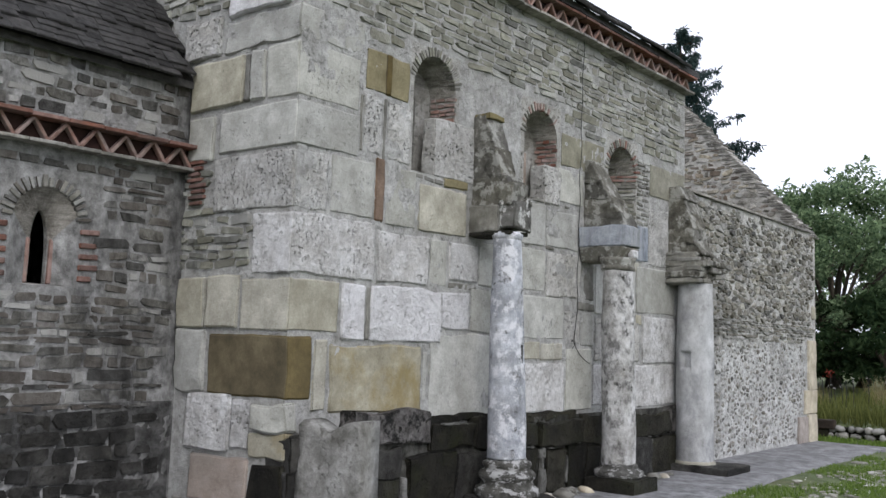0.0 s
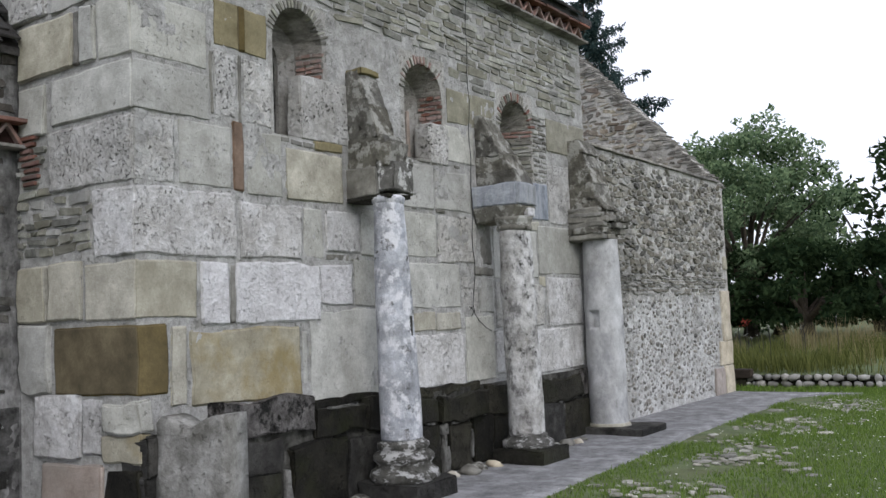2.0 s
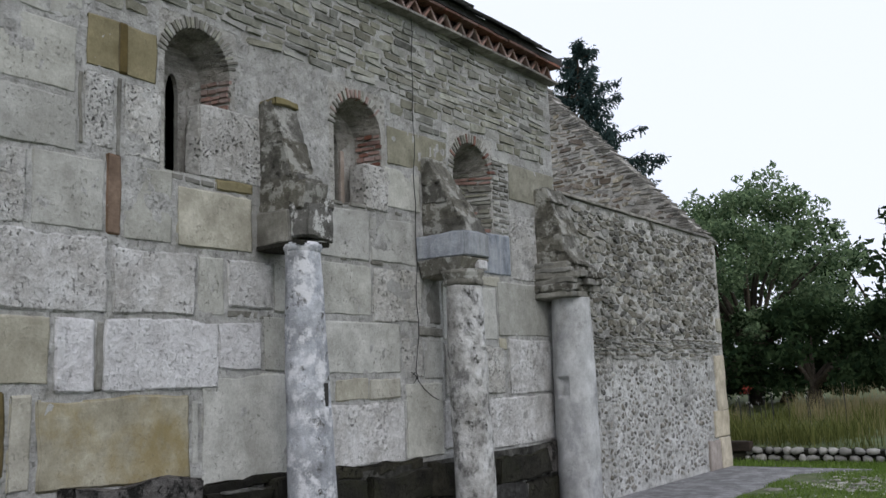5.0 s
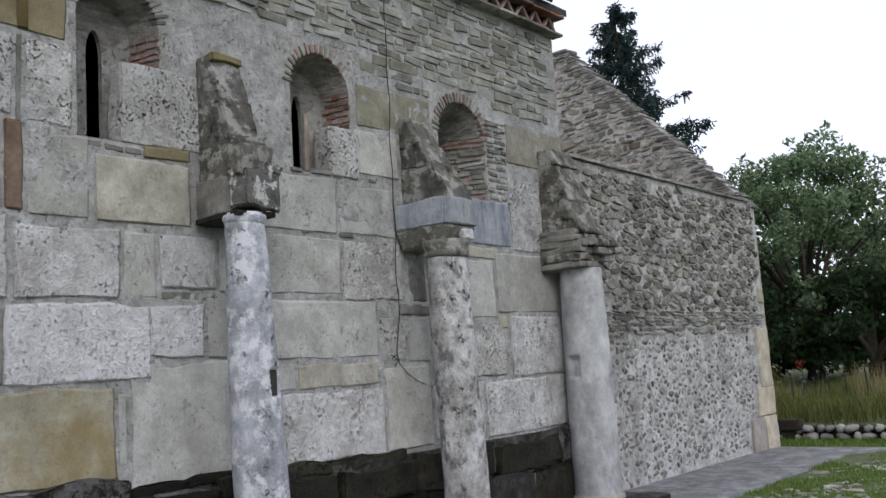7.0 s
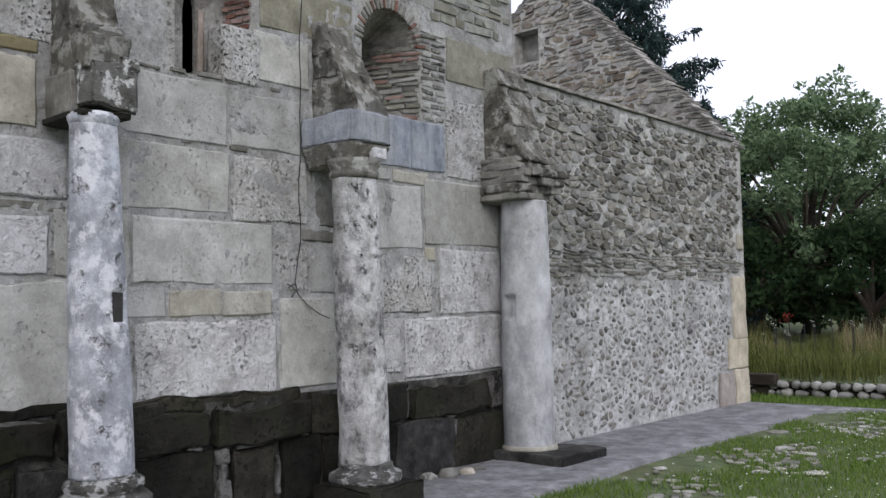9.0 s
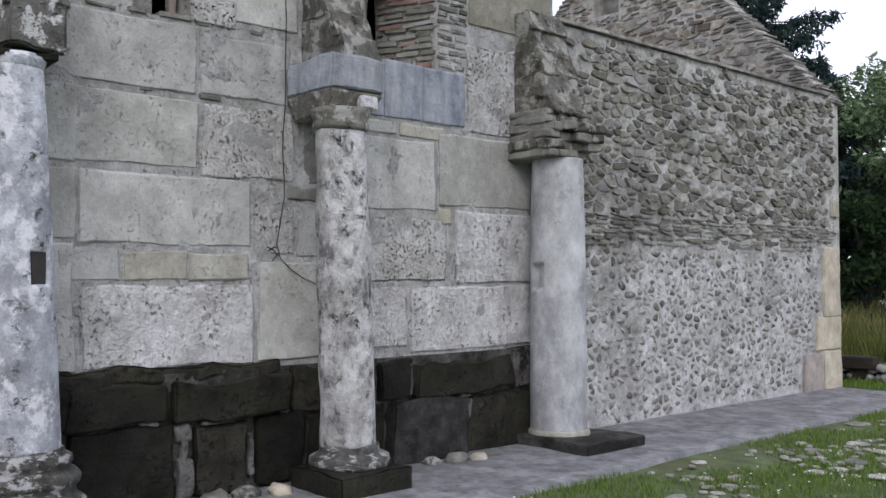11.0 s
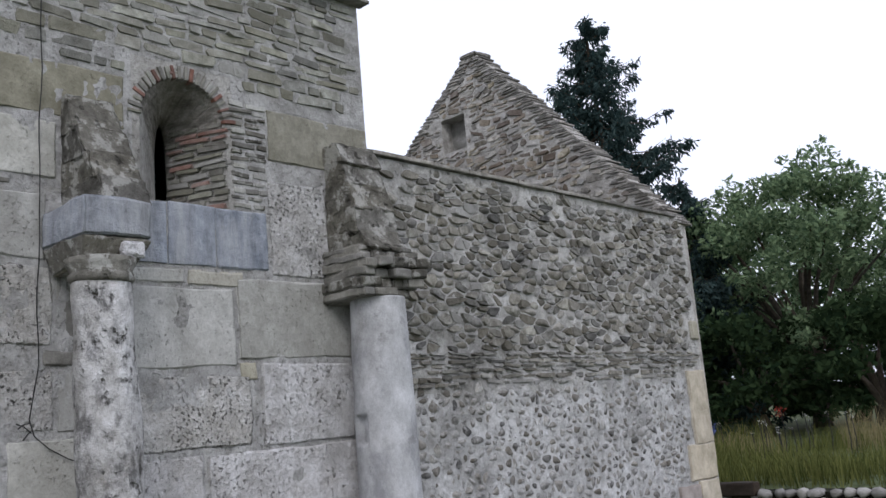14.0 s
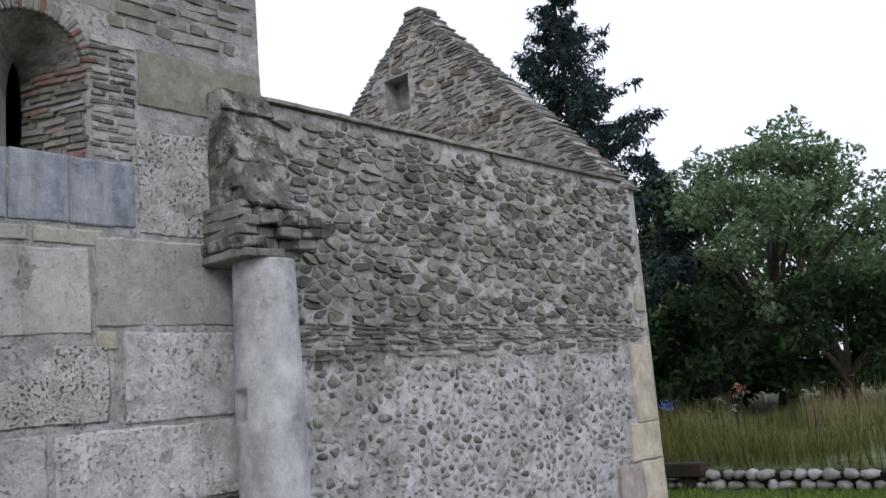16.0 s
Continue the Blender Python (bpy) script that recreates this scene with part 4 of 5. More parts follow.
part("deck", roof_deck(FACE + 0.16, 5.5, -8.5, 7.6, 4.75, 12.15), nave_roof)
part("deck", roof_deck(-11.6, 5.5, -8.5, 7.6, 4.75, 12.15), nave_roof)
part("gable_infill", mesh_of("gable_infill", [(FACE, 4.9, 5.45), (-11.5, 4.9, 5.45), (-8.5, 4.9, 7.5), (FACE, 12.0, 5.45), (-11.5, 12.0, 5.45), (-8.5, 12.0, 7.5)], [(0, 1, 2), (3, 5, 4)], MORTAR), nave_roof)
me = rough_block("eave_slab", 0.5, 0.4, 0.035, ROOF_STONE, cell=0.1, wear=0.008, round_edge=0.012)
slope = math.atan2(2.1, 3.1)
for row in range(2):
    y = 4.7 - row * 0.13
    while y < 11.75:
        w = rng.uniform(0.6, 1.0)
        m = Matrix.Translation((FACE + 0.24 - row * 0.22 + rng.uniform(-0.03, 0.03), y, 5.47 + row * 0.175)) @ Matrix.Rotation(slope, 4, "Y") @ Matrix.Diagonal((1, w, 1, 1)) @ Matrix.Translation((-0.5, 0, 0))
        part("eave_slab", me, nave_roof, m=m)
        y += 0.4 * w + 0.006

# ---------- chancel ----------
CX = -7.0
wall_chancel = tagged(new("wall_chancel"), "grimy chancel wall of damp rubble with a brick-edged slit window", "wall", kind="structure")
CM = CX - 0.015
part("core", boxes("core", [(CX - 0.65, CM, 0.6, 4.88, -0.1, 1.93), (CX - 0.65, CM, 0.6, 3.2, 1.93, 2.85), (CX - 0.65, CM, 3.96, 4.88, 1.93, 2.85), (CX - 0.65, CM, 0.6, 4.88, 2.85, 3.86),
                            (-10.0, CX - 0.65, 0.6, 1.2, -0.1, 3.86), (-10.0, -9.4, 1.2, 4.88, -0.1, 3.86)], APSE_MORTAR), wall_chancel)
splayed_niche("window_recess", CM, (3.2, 3.96, 1.93, 2.85), 3.58, 0.28, 1.93, 2.45, 0.27, (3.62, 0.075, 1.95, 2.2, 0.34), wall_chancel, APSE_MORTAR, 0.17, lining=APSE_MORTAR)
radial_bricks(CX, 3.58, 0.28, 2.45, 0.27, 18, (STONE["dkgrey"], APSE_STONE), wall_chancel, (0.1, 0.035), 0.0, 1.0)
for side in (-1, 1):
    part("slit_edging", rough_block("slit_edging", 0.03, 0.035, 0.36, PALE_BRICK, wear=0.005, round_edge=0.008), wall_chancel, "terracotta edging of the slit",
         Matrix.Translation((CM - 0.165, 3.602 + side * 0.1, 1.95)))
    for z in (1.98, 2.07, 2.16, 2.25, 2.36):
        w = rng.uniform(0.1, 0.19)
        part("brick", rough_block("brick", 0.08, w, 0.045, BRICK, cell=0.06, wear=0.005, round_edge=0.01), wall_chancel, m=Matrix.Translation((CX - 0.07, 3.58 + side * 0.3 - (w if side < 0 else 0), z)))
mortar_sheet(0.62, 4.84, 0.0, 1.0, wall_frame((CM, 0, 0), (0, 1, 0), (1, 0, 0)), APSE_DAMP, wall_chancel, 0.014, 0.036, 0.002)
mortar_sheet(0.62, 4.84, 1.0, 3.84, wall_frame((CM, 0, 0), (0, 1, 0), (1, 0, 0)), APSE_MORTAR, wall_chancel, 0.014, 0.036, 0.002, ((3.2, 3.96, 1.93, 2.85), (0.6, 4.9, 2.98, 3.3)))
cr = random.Random(31)


def chancel_ok(u, v, hw, hh):
    if abs(u - 3.58) < 0.37 + hw and 1.92 < v + hh and v - hh < 2.84:
        return False
    return not (3.0 - hh < v < 3.29 + hh)


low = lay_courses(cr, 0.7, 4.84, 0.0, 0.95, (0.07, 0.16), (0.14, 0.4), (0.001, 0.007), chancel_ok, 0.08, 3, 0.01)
high = lay_courses(cr, 0.7, 4.84, 0.95, 3.8, (0.045, 0.11), (0.1, 0.34), (0.002, 0.012), chancel_ok, 0.1, 3, 0.03)
set_stones("rubble_stone", cr, high, wall_frame((CM, 0, 0), (0, 1, 0), (1, 0, 0)), APSE_STONE, wall_chancel, (0.006, 0.02), lambda u, v: u > 2.9, 280)
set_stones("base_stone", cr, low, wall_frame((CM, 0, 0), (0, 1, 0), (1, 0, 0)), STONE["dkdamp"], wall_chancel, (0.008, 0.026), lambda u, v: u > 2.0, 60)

chancel_roof = tagged(new("chancel_roof"), "steep chancel roof of dark overlapping stone slabs", "roof", kind="structure")
part("deck", roof_deck(CX + 0.06, 3.84, -8.5, 5.7, 0.5, 4.84, 0.06), chancel_roof)
part("deck", roof_deck(-10.05, 3.84, -8.5, 5.7, 0.5, 4.84, 0.06), chancel_roof)
part("gable_infill", mesh_of("gable_infill", [(CX, 0.62, 3.8), (-10.0, 0.62, 3.8), (-8.5, 0.62, 5.62)], [(0, 1, 2)], APSE_MORTAR), chancel_roof)
cs = math.atan2(1.86, 1.56)
me = rough_block("roof_slab", 0.24, 0.2, 0.022, ROOF_STONE, cell=0.09, wear=0.006, round_edge=0.006)
made = 0
for row in range(26):
    y = 1.2 - rng.uniform(0, 0.15)
    while y < 4.8:
        w = rng.uniform(0.55, 1.3)
        if y + 0.2 * w < 4.86 and (row > 13 and y < 2.2) is False:
            d = row * 0.085
            m = Matrix.Translation((CX + 0.16 - d * math.cos(cs) + rng.uniform(-0.012, 0.012), y, 3.82 + d * math.sin(cs) + rng.uniform(-0.004, 0.006))) \
                @ Matrix.Rotation(cs - 0.12, 4, "Y") @ Matrix.Diagonal((1, w, rng.uniform(0.8, 1.5), 1)) @ Matrix.Translation((-0.24, 0, 0))
            part("roof_slab", me, chancel_roof, m=m)
            made += 1
        y += 0.2 * w + 0.006

# ---------- roofless annex: rubble wall, coping and gable ----------
AX = -5.5
AM = AX - 0.02
wall_annex = tagged(new("wall_annex"), "rubble annex wall of river cobbles in pale lime mortar", "wall", kind="structure")
part("core", boxes("core", [(AX - 0.6, AM - 0.012, 12.05, 17.55, -0.1, 3.79)], PALE_MORTAR), wall_annex)
annex_face = wall_frame((AM, 0, 0), (0, 1, 0), (1, 0, 0))
mortar_sheet(12.0, 17.56, -0.02, 2.1, annex_face, PALE_MORTAR, wall_annex, 0.017, 0.026, top=lambda u: 1.72 + 0.3 * noise.noise(Vector((u * 0.8, 3, 0))) + 0.14 * noise.noise(Vector((u * 4, 9, 0))))
mortar_sheet(12.0, 17.56, 1.36, 3.79, annex_face, AGED_MORTAR, wall_annex, 0.014, 0.027, -0.004)
for y0, y1, z0, z1, tone in ((17.13, 17.58, 0.93, 1.83, "cream"), (16.93, 17.58, 0.5, 0.925, "cream"), (16.6, 17.1, -0.02, 0.48, "pink"), (17.1, 17.57, -0.02, 0.49, "cream"), (17.38, 17.57, 2.2, 2.45, "tan")):
    block(y0, y1, z0, z1, tone, wall_annex, AX + 0.01, 0.3, "quoin", 0.016, 0.035)
ar = random.Random(41)


def annex_ok(u, v, hw, hh):
    if u + hw > 17.56 or (u + hw > 17.37 and 2.15 < v < 2.5) or (u + hw > 17.13 and v - hh < 1.84) or (u + hw > 16.93 and v - hh < 0.94) or (u + hw > 16.6 and v - hh < 0.5):
        return False
    return not (u - hw < 12.1 and v > 3.2)


low = lay_rubble(ar, 12.0, 17.5, 0.03, 1.8, 0.082, 1.3, (0.004, 0.026), annex_ok, 0.62, 0.12)
mid = lay_courses(ar, 12.0, 17.58, 1.76, 2.08, (0.022, 0.06), (0.08, 0.3), (0.004, 0.018), annex_ok, 0.16, 4, 0.05)
high = lay_rubble(ar, 12.0, 17.58, 2.04, 3.78, 0.078, 1.8, (0.0, 0.013), annex_ok, 0.5, 0.06)
pick = random.Random(43)
round_ones = [h for h in high if pick.random() < 0.3]
slabs = [h for h in high if h not in round_ones]
set_stones("cobble", ar, low, annex_face, COBBLE, wall_annex, (-0.004, 0.017), lambda u, v: u < 14.4, 300, 0.66, True)
set_stones("round_stone", ar, round_ones, annex_face, RUBBLE, wall_annex, (0.002, 0.028), lambda u, v: u < 14.4, 200, 0.7, True)
set_stones("rubble_stone", ar, mid + slabs, annex_face, RUBBLE, wall_annex, (0.002, 0.034), lambda u, v: u < 14.0, 300)

coping = tagged(new("coping"), "thin dark lichened coping strip on the annex wall", "coping", kind="structure")
y = 12.05
while y < 17.3:
    w = rng.uniform(0.5, 0.9)
    w = min(w, 17.35 - y)
    part("coping_slab", rough_block("coping_slab", 0.64, w - 0.004, 0.04, COPING, cell=0.1, wear=0.006, round_edge=0.016, seed=y), coping,
         m=Matrix.Translation((AX - 0.62, y, 3.8 - 0.004 * (y - 12.05))))
    y += w

GY = 17.4
gable = tagged(new("wall_gable"), "steep rubble gable with a small square opening and slate edging", "wall", kind="structure")


def prism(bm, poly, y0, y1):
    a, b2 = [bm.verts.new((x, y0, z)) for x, z in poly], [bm.verts.new((x, y1, z)) for x, z in poly]
    bm.faces.new(a)
    bm.faces.new(b2[::-1])
    for i in range(len(poly)):
        j = (i + 1) % len(poly)
        bm.faces.new((a[j], a[i], b2[i], b2[j]))


def rake(x):
    """Height of the gable's edge at x."""
    return 7.12 - (1.085 if x > -8.7 else 0.84) * max(0.0, abs(x + 8.7) - 0.1)


bm = bmesh.new()
prism(bm, [(-11.6, -0.1), (-9.42, -0.1), (-9.42, rake(-9.42)), (-11.6, rake(-11.6))], GY, GY + 0.28)
prism(bm, [(-8.92, -0.1), (-5.545, -0.1), (-5.545, rake(-5.545)), (-8.6, rake(-8.6)), (-8.8, rake(-8.8)), (-8.92, rake(-8.92))], GY, GY + 0.28)
prism(bm, [(-9.42, -0.1), (-8.92, -0.1), (-8.92, 5.66), (-9.42, 5.66)], GY, GY + 0.28)
prism(bm, [(-9.42, 6.22), (-8.92, 6.22), (-8.92, rake(-8.92)), (-9.42, rake(-9.42))], GY, GY + 0.28)
part("core", from_bm("core", bm, GABLE_MORTAR), gable)
mortar_sheet(5.56, 11.2, 3.3, 7.05, wall_frame((0, GY, 0), (-1, 0, 0), (0, -1, 0)), GABLE_MORTAR, gable, 0.014, 0.035, 0.0, ((8.92, 9.42, 5.66, 6.22),), lambda u: rake(-u) - 0.03)
# back of the niche, a darker stone that holds the opening's shade in its colour
part("opening_back", boxes("opening_back", [(-9.44, -8.9, GY + 0.25, GY + 0.3, 5.64, 6.24)], STONE["dkgrey"]), gable, "dark grey stone back plate carrying the opening's shade")
tagged(new("wall_annex_north", boxes("wall_annex_north", [(-11.6, -11.0, 12.05, 17.4, -0.1, 3.7)], MORTAR)), "plain north wall of the annex", "wall", kind="structure")
gr = random.Random(51)


def gable_ok(u, v, hw, hh):
    x = -u
    if abs(x + 9.17) < 0.26 + hw and 5.63 - hh < v < 6.23 + hh:
        return False
    return v + hh + 0.08 < rake(x - hw) and v + hh + 0.08 < rake(x + hw) and v > 3.2


laid = lay_courses(gr, 5.6, 11.0, 3.3, 7.1, (0.035, 0.13), (0.06, 0.3), (0.003, 0.022), gable_ok, 0.2, 9, 0.05, 0.08)
set_stones("gable_stone", gr, laid, wall_frame((0, GY, 0), (-1, 0, 0), (0, -1, 0)), GABLE_STONE, gable, (0.004, 0.036), lambda u, v: u < 8.0, 200)
me = rough_block("rake_slate", 0.24, 0.38, 0.02, COPING, cell=0.12, wear=0.008, round_edge=0.01)
for side in (-1, 1):
    z = 3.72
    while z < 7.1:
        x = -8.7 + side * (0.1 + (7.12 - z) / (1.085 if side > 0 else 0.84))
        m = Matrix.Translation((x + (0.05 if side > 0 else -0.05) + rng.uniform(-0.03, 0.025), GY - 0.02 + rng.uniform(-0.015, 0.015), z)) @ Matrix.Rotation(rng.uniform(-0.12, 0.12), 4, "Y") \
            @ Matrix.Diagonal((side * rng.uniform(0.55, 1.25), rng.uniform(0.93, 1.05), rng.uniform(0.7, 1.3), 1)) @ Matrix.Translation((-0.3, 0, 0))
        part("rake_slate", me, gable, m=m)
        z += rng.uniform(0.018, 0.03)
part("ridge_cap", rough_block("ridge_cap", 0.32, 0.4, 0.06, COPING, cell=0.06, wear=0.016, round_edge=0.06), gable, m=Matrix.Translation((-8.86, GY - 0.05, 7.08)))

# ---------- columns ----------


def worn(me, amount, scale=6.0, seed=0.0):
    for v in me.vertices:
        v.co += noise.noise_vector(v.co * scale + Vector((seed, seed * 2, 0))) * amount
    return me


def shaft_profile(z0, z1, r0, r1, n=18):
    return [(r0 + (r1 - r0) * i / n + 0.008 * math.sin(math.pi * i / n), z0 + (z1 - z0) * i / n) for i in range(n + 1)]


def shaft_with_sockets(z0, z1, r0, r1, material, wobble, seed, lean, sockets):
    """A turned shaft with sockets sunk into it. sockets: (bearing, half width in degrees, foot, top, depth)."""
    rows, seg = int((z1 - z0) / 0.017), 104
    me = lathe("shaft", shaft_profile(z0, z1, r0, r1, rows), material, seg, wobble, seed, lean)
    for v in me.vertices:
        z = v.co.z
        cx, cy = lean[0] * z, lean[1] * z
        x, y = v.co.x - cx, v.co.y - cy
        bearing = math.degrees(math.atan2(y, x))
        for b2, half, s0, s1, deep in sockets:
            off = abs((bearing - b2 + 180) % 360 - 180)
            if off < half and s0 < z < s1 and math.hypot(x, y) > 0.03:
                r = math.hypot(x, y)
                k = (r - deep * min(1, (half - off) / 3.5 + 0.25)) / r
                v.co.x, v.co.y = cx + x * k, cy + y * k
    return me


def springer(y0, y1, courses, label, tone="lichen", seed=0):
    """The stump of an arch standing out of the wall: courses of (foot, top, reach at foot, reach at top), each one worn stone."""
    top = tagged(new("arch_springer"), label, "arch springer", "arch stumps on the nave wall")
    for n, (z0, z1, r0, r1) in enumerate(courses):
        h = z1 - z0
        me = rough_block("springer_stone", r0 + 0.03, y1 - y0, h + 0.02, STONE[tone], cell=0.045, wear=0.013, round_edge=0.03, seed=seed + n * 3.3)
        for v in me.vertices:
            t = min(1, max(0, v.co.z / h))
            v.co.x *= (r0 + (r1 - r0) * t + 0.03) / (r0 + 0.03)
            v.co += noise.noise_vector(v.co * 19 + Vector((seed, n, 0))) * 0.012
        part("springer_stone", me, top, m=Matrix.Translation((FACE - 0.03, y0 + 0.02 * noise.noise(Vector((seed, n * 2.7, 0))), z0)))
    return top


def ancient_column(x, y, shaft, base_parts, cap_parts, label):
    """base_parts and cap_parts: (name, mesh, matrix, label)."""
    col = tagged(new("ancient_column"), label, "column", "reused columns against the nave wall")
    col.matrix_basis = Matrix.Translation((x, y, 0))
    part("shaft", shaft, col)
    for nm, me2, mt, lb in base_parts + cap_parts:
        part(nm, me2, col, lb, mt)
    return col


at = Matrix.Translation
# first column: slender, streaked, on a moulded base
b1 = rough_block("plinth", 0.66, 0.62, 0.17, STONE["dkdamp"], wear=0.02, round_edge=0.04, seed=1)
mould = lathe("moulding", [(0.3, 0.15), (0.315, 0.19), (0.3, 0.24), (0.255, 0.27), (0.245, 0.31), (0.27, 0.335), (0.275, 0.37), (0.25, 0.4), (0.215, 0.42), (0.235, 0.45), (0.23, 0.48), (0.19, 0.5), (0.185, 0.52)], MARBLE_D, 32, 0.008, 1)
cap1 = rough_block("capital", 0.2, 0.33, 0.27, STONE["crust"], cell=0.03, wear=0.045, round_edge=0.1, seed=3)
back1 = rough_block("impost", 0.36, 0.3, 0.27, STONE["dkgrey"], cell=0.05, wear=0.02, round_edge=0.03, seed=13)
neck1 = lathe("necking", [(0.13, 2.58), (0.138, 2.59), (0.146, 2.61), (0.15, 2.63), (0.146, 2.645)], MARBLE_A, 32, 0.006, 2, (-0.005, -0.028))
ab1 = rough_block("abacus", 0.48, 0.33, 0.04, STONE["dark"], wear=0.012, round_edge=0.015, seed=4)
ancient_column(-5.15, 7.32, shaft_with_sockets(0.51, 2.66, 0.185, 0.134, MARBLE_A, 0.008, 1, (-0.005, -0.028), ((20, 20, 1.4, 1.59, 0.03), (18, 6, 1.74, 1.79, 0.03))),
               [("plinth", b1, at((-0.3, -0.31, -0.01)), "dark mossy square plinth"), ("moulding", mould, at((0, 0, 0)), "worn moulded ring base")],
               [("abacus", ab1, at((-0.38, -0.21, 2.63)), "dark underside slab"), ("impost", back1, at((-0.42, -0.19, 2.66)), "grey block bedded in the wall"),
                ("capital", cap1, at((-0.08, -0.195, 2.665)), "carved capital crusted with white lichen"), ("necking", neck1, at((0, 0, 0)), "plain moulded necking"),
                # near-black plate added in the sunk socket, standing in for its shade
                ("socket", rough_block("socket", 0.03, 0.1, 0.185, VOID, wear=0.004, round_edge=0.006), at((-0.008, -0.042, 1.403)) @ Matrix.Rotation(radians(20), 4, "Z") @ at((0.117, -0.05, 0)), "dark plate added for the shade in the rectangular socket")],
               "slender grey marble column with white streaks on a moulded base")
# second column: pitted and blackened, under a blue-grey block
b2p = rough_block("plinth", 0.62, 0.6, 0.17, STONE["dark"], wear=0.025, round_edge=0.045, seed=5)
b2m = lathe("moulding", [(0.27, 0.15), (0.285, 0.18), (0.28, 0.22), (0.24, 0.24), (0.215, 0.26), (0.215, 0.29), (0.19, 0.31)], MARBLE_D, 28, 0.015, 2)
c2a = rough_block("capital", 0.57, 0.44, 0.24, STONE["blue"], cell=0.06, wear=0.016, round_edge=0.03, seed=6)
c2b = lathe("necking", [(0.175, 2.45), (0.195, 2.47), (0.195, 2.5), (0.18, 2.52), (0.2, 2.56), (0.21, 2.6)], STONE["lichen"], 24, 0.012, 3, (0, -0.03))
chip = rough_block("repair_chip", 0.06, 0.14, 0.1, STONE["chalk"], cell=0.04, wear=0.012, round_edge=0.02, seed=7)
under = rough_block("corbel", 0.55, 0.44, 0.17, STONE["lichen"], cell=0.05, wear=0.014, round_edge=0.03, seed=8)
for v in under.vertices:
    k = 0.72 + 0.28 * min(1, max(0, v.co.z / 0.15))
    v.co.x, v.co.y = v.co.x * (0.3 + 0.7 * k), 0.22 + (v.co.y - 0.22) * k
ancient_column(-5.12, 9.44, lathe("shaft", shaft_profile(0.28, 2.5, 0.192, 0.17, 60), MARBLE_B, 64, 0.02, 5, (0, -0.03)),
               [("plinth", b2p, at((-0.27, -0.3, -0.01)), "dark damp square plinth"), ("moulding", b2m, at((0, 0, 0)), "worn ring base")],
               [("necking", c2b, at((0, 0, 0)), "carved necking"), ("capital", c2a, at((-0.43, -0.25, 2.72)), "blue-grey marble capital slab"),
                ("corbel", under, at((-0.42, -0.25, 2.56)), "rough stone under the slab"), ("repair_chip", chip, at((0.08, 0.0, 2.6)), "pale repair chip")],
               "pitted marble column blackened by lichen under a blue-grey capital")
# third column: broad and smooth on a thin slab
b3 = rough_block("foot_slab", 0.85, 0.78, 0.1, STONE["dkdamp"], wear=0.02, round_edge=0.03, seed=9)
bead = lathe("foot_ring", [(0.262, 0.07), (0.27, 0.1), (0.262, 0.13), (0.245, 0.14)], STONE["tan"], 32, 0.012, 4)
ancient_column(-5.26, 11.77, shaft_with_sockets(0.12, 2.47, 0.248, 0.222, MARBLE_C, 0.007, 9, (0, 0), ((-98, 17, 1.34, 1.565, 0.06),)),
               [("foot_slab", b3, at((-0.27, -0.32, -0.01)), "thin dark foot slab"), ("foot_ring", bead, at((0, 0, 0)), "worn stone ring at the foot")],
               [("repair_chip", rough_block("repair_chip", 0.03, 0.06, 0.05, STONE["chalk"], cell=0.03, wear=0.006, round_edge=0.01, seed=12), at((0.12, 0.17, 2.18)) @ Matrix.Rotation(radians(52), 4, "Z"), "pale repair chip")],
               "broad smooth pale grey marble column on a thin slab")

first = springer(7.17, 7.44, ((2.93, 3.12, 0.47, 0.5), (3.105, 3.2, 0.44, 0.4), (3.19, 3.48, 0.36, 0.27), (3.47, 3.83, 0.27, 0.14)), "mossy stump of an arch above the slender column", "olive_grey", seed=1)
part("moss_cap", rough_block("moss_cap", 0.19, 0.27, 0.06, STONE["olive"], cell=0.05, wear=0.018, round_edge=0.04, seed=2), first, "olive mossy top stone", at((-5.56, 7.18, 3.81)))
for i, (y, z, reach, w) in enumerate(((7.2, 3.09, 0.46, 0.2), (7.36, 2.95, 0.5, 0.13))):
    part("lichen_crust", rough_block("lichen_crust", 0.2, w, 0.07, STONE["crust"], cell=0.035, wear=0.02, round_edge=0.03, seed=i + 21), first, "pale lichen crust on the ledge", at((FACE + reach - 0.19, y, z)))
springer(9.33, 9.66, ((2.94, 3.12, 0.55, 0.46), (3.11, 3.3, 0.44, 0.35), (3.29, 3.5, 0.33, 0.22), (3.49, 3.76, 0.21, 0.07)), "weathered stump of an arch above the pitted column", "olive_grey", seed=4)
third_stump = springer(11.54, 11.98, ((2.84, 3.0, 0.5, 0.38), (2.99, 3.2, 0.37, 0.34), (3.19, 3.42, 0.36, 0.27), (3.41, 3.62, 0.27, 0.2), (3.6, 3.77, 0.24, 0.16)), "layered rubble stump of an arch above the broad column", "olive_grey", seed=7)
lay = random.Random(77)
z = 2.46
while z < 2.84:
    h = lay.uniform(0.022, 0.085)
    y = 11.46 + lay.uniform(-0.02, 0.03)
    while y < 12.0:
        w = lay.uniform(0.08, 0.24)
        reach = 0.47 + 0.07 * math.sin((z - 2.46) / 0.4 * math.pi) + lay.uniform(-0.05, 0.03)
        part("springer_slate", rough_block("springer_slate", reach, w, h, STONE[lay.choice(("dkgrey", "olive_grey"))], cell=0.05, wear=0.02, round_edge=0.02, seed=lay.random() * 50), third_stump, m=at((FACE - 0.01, y, z)))
        y += w + 0.004
    z += h + 0.002
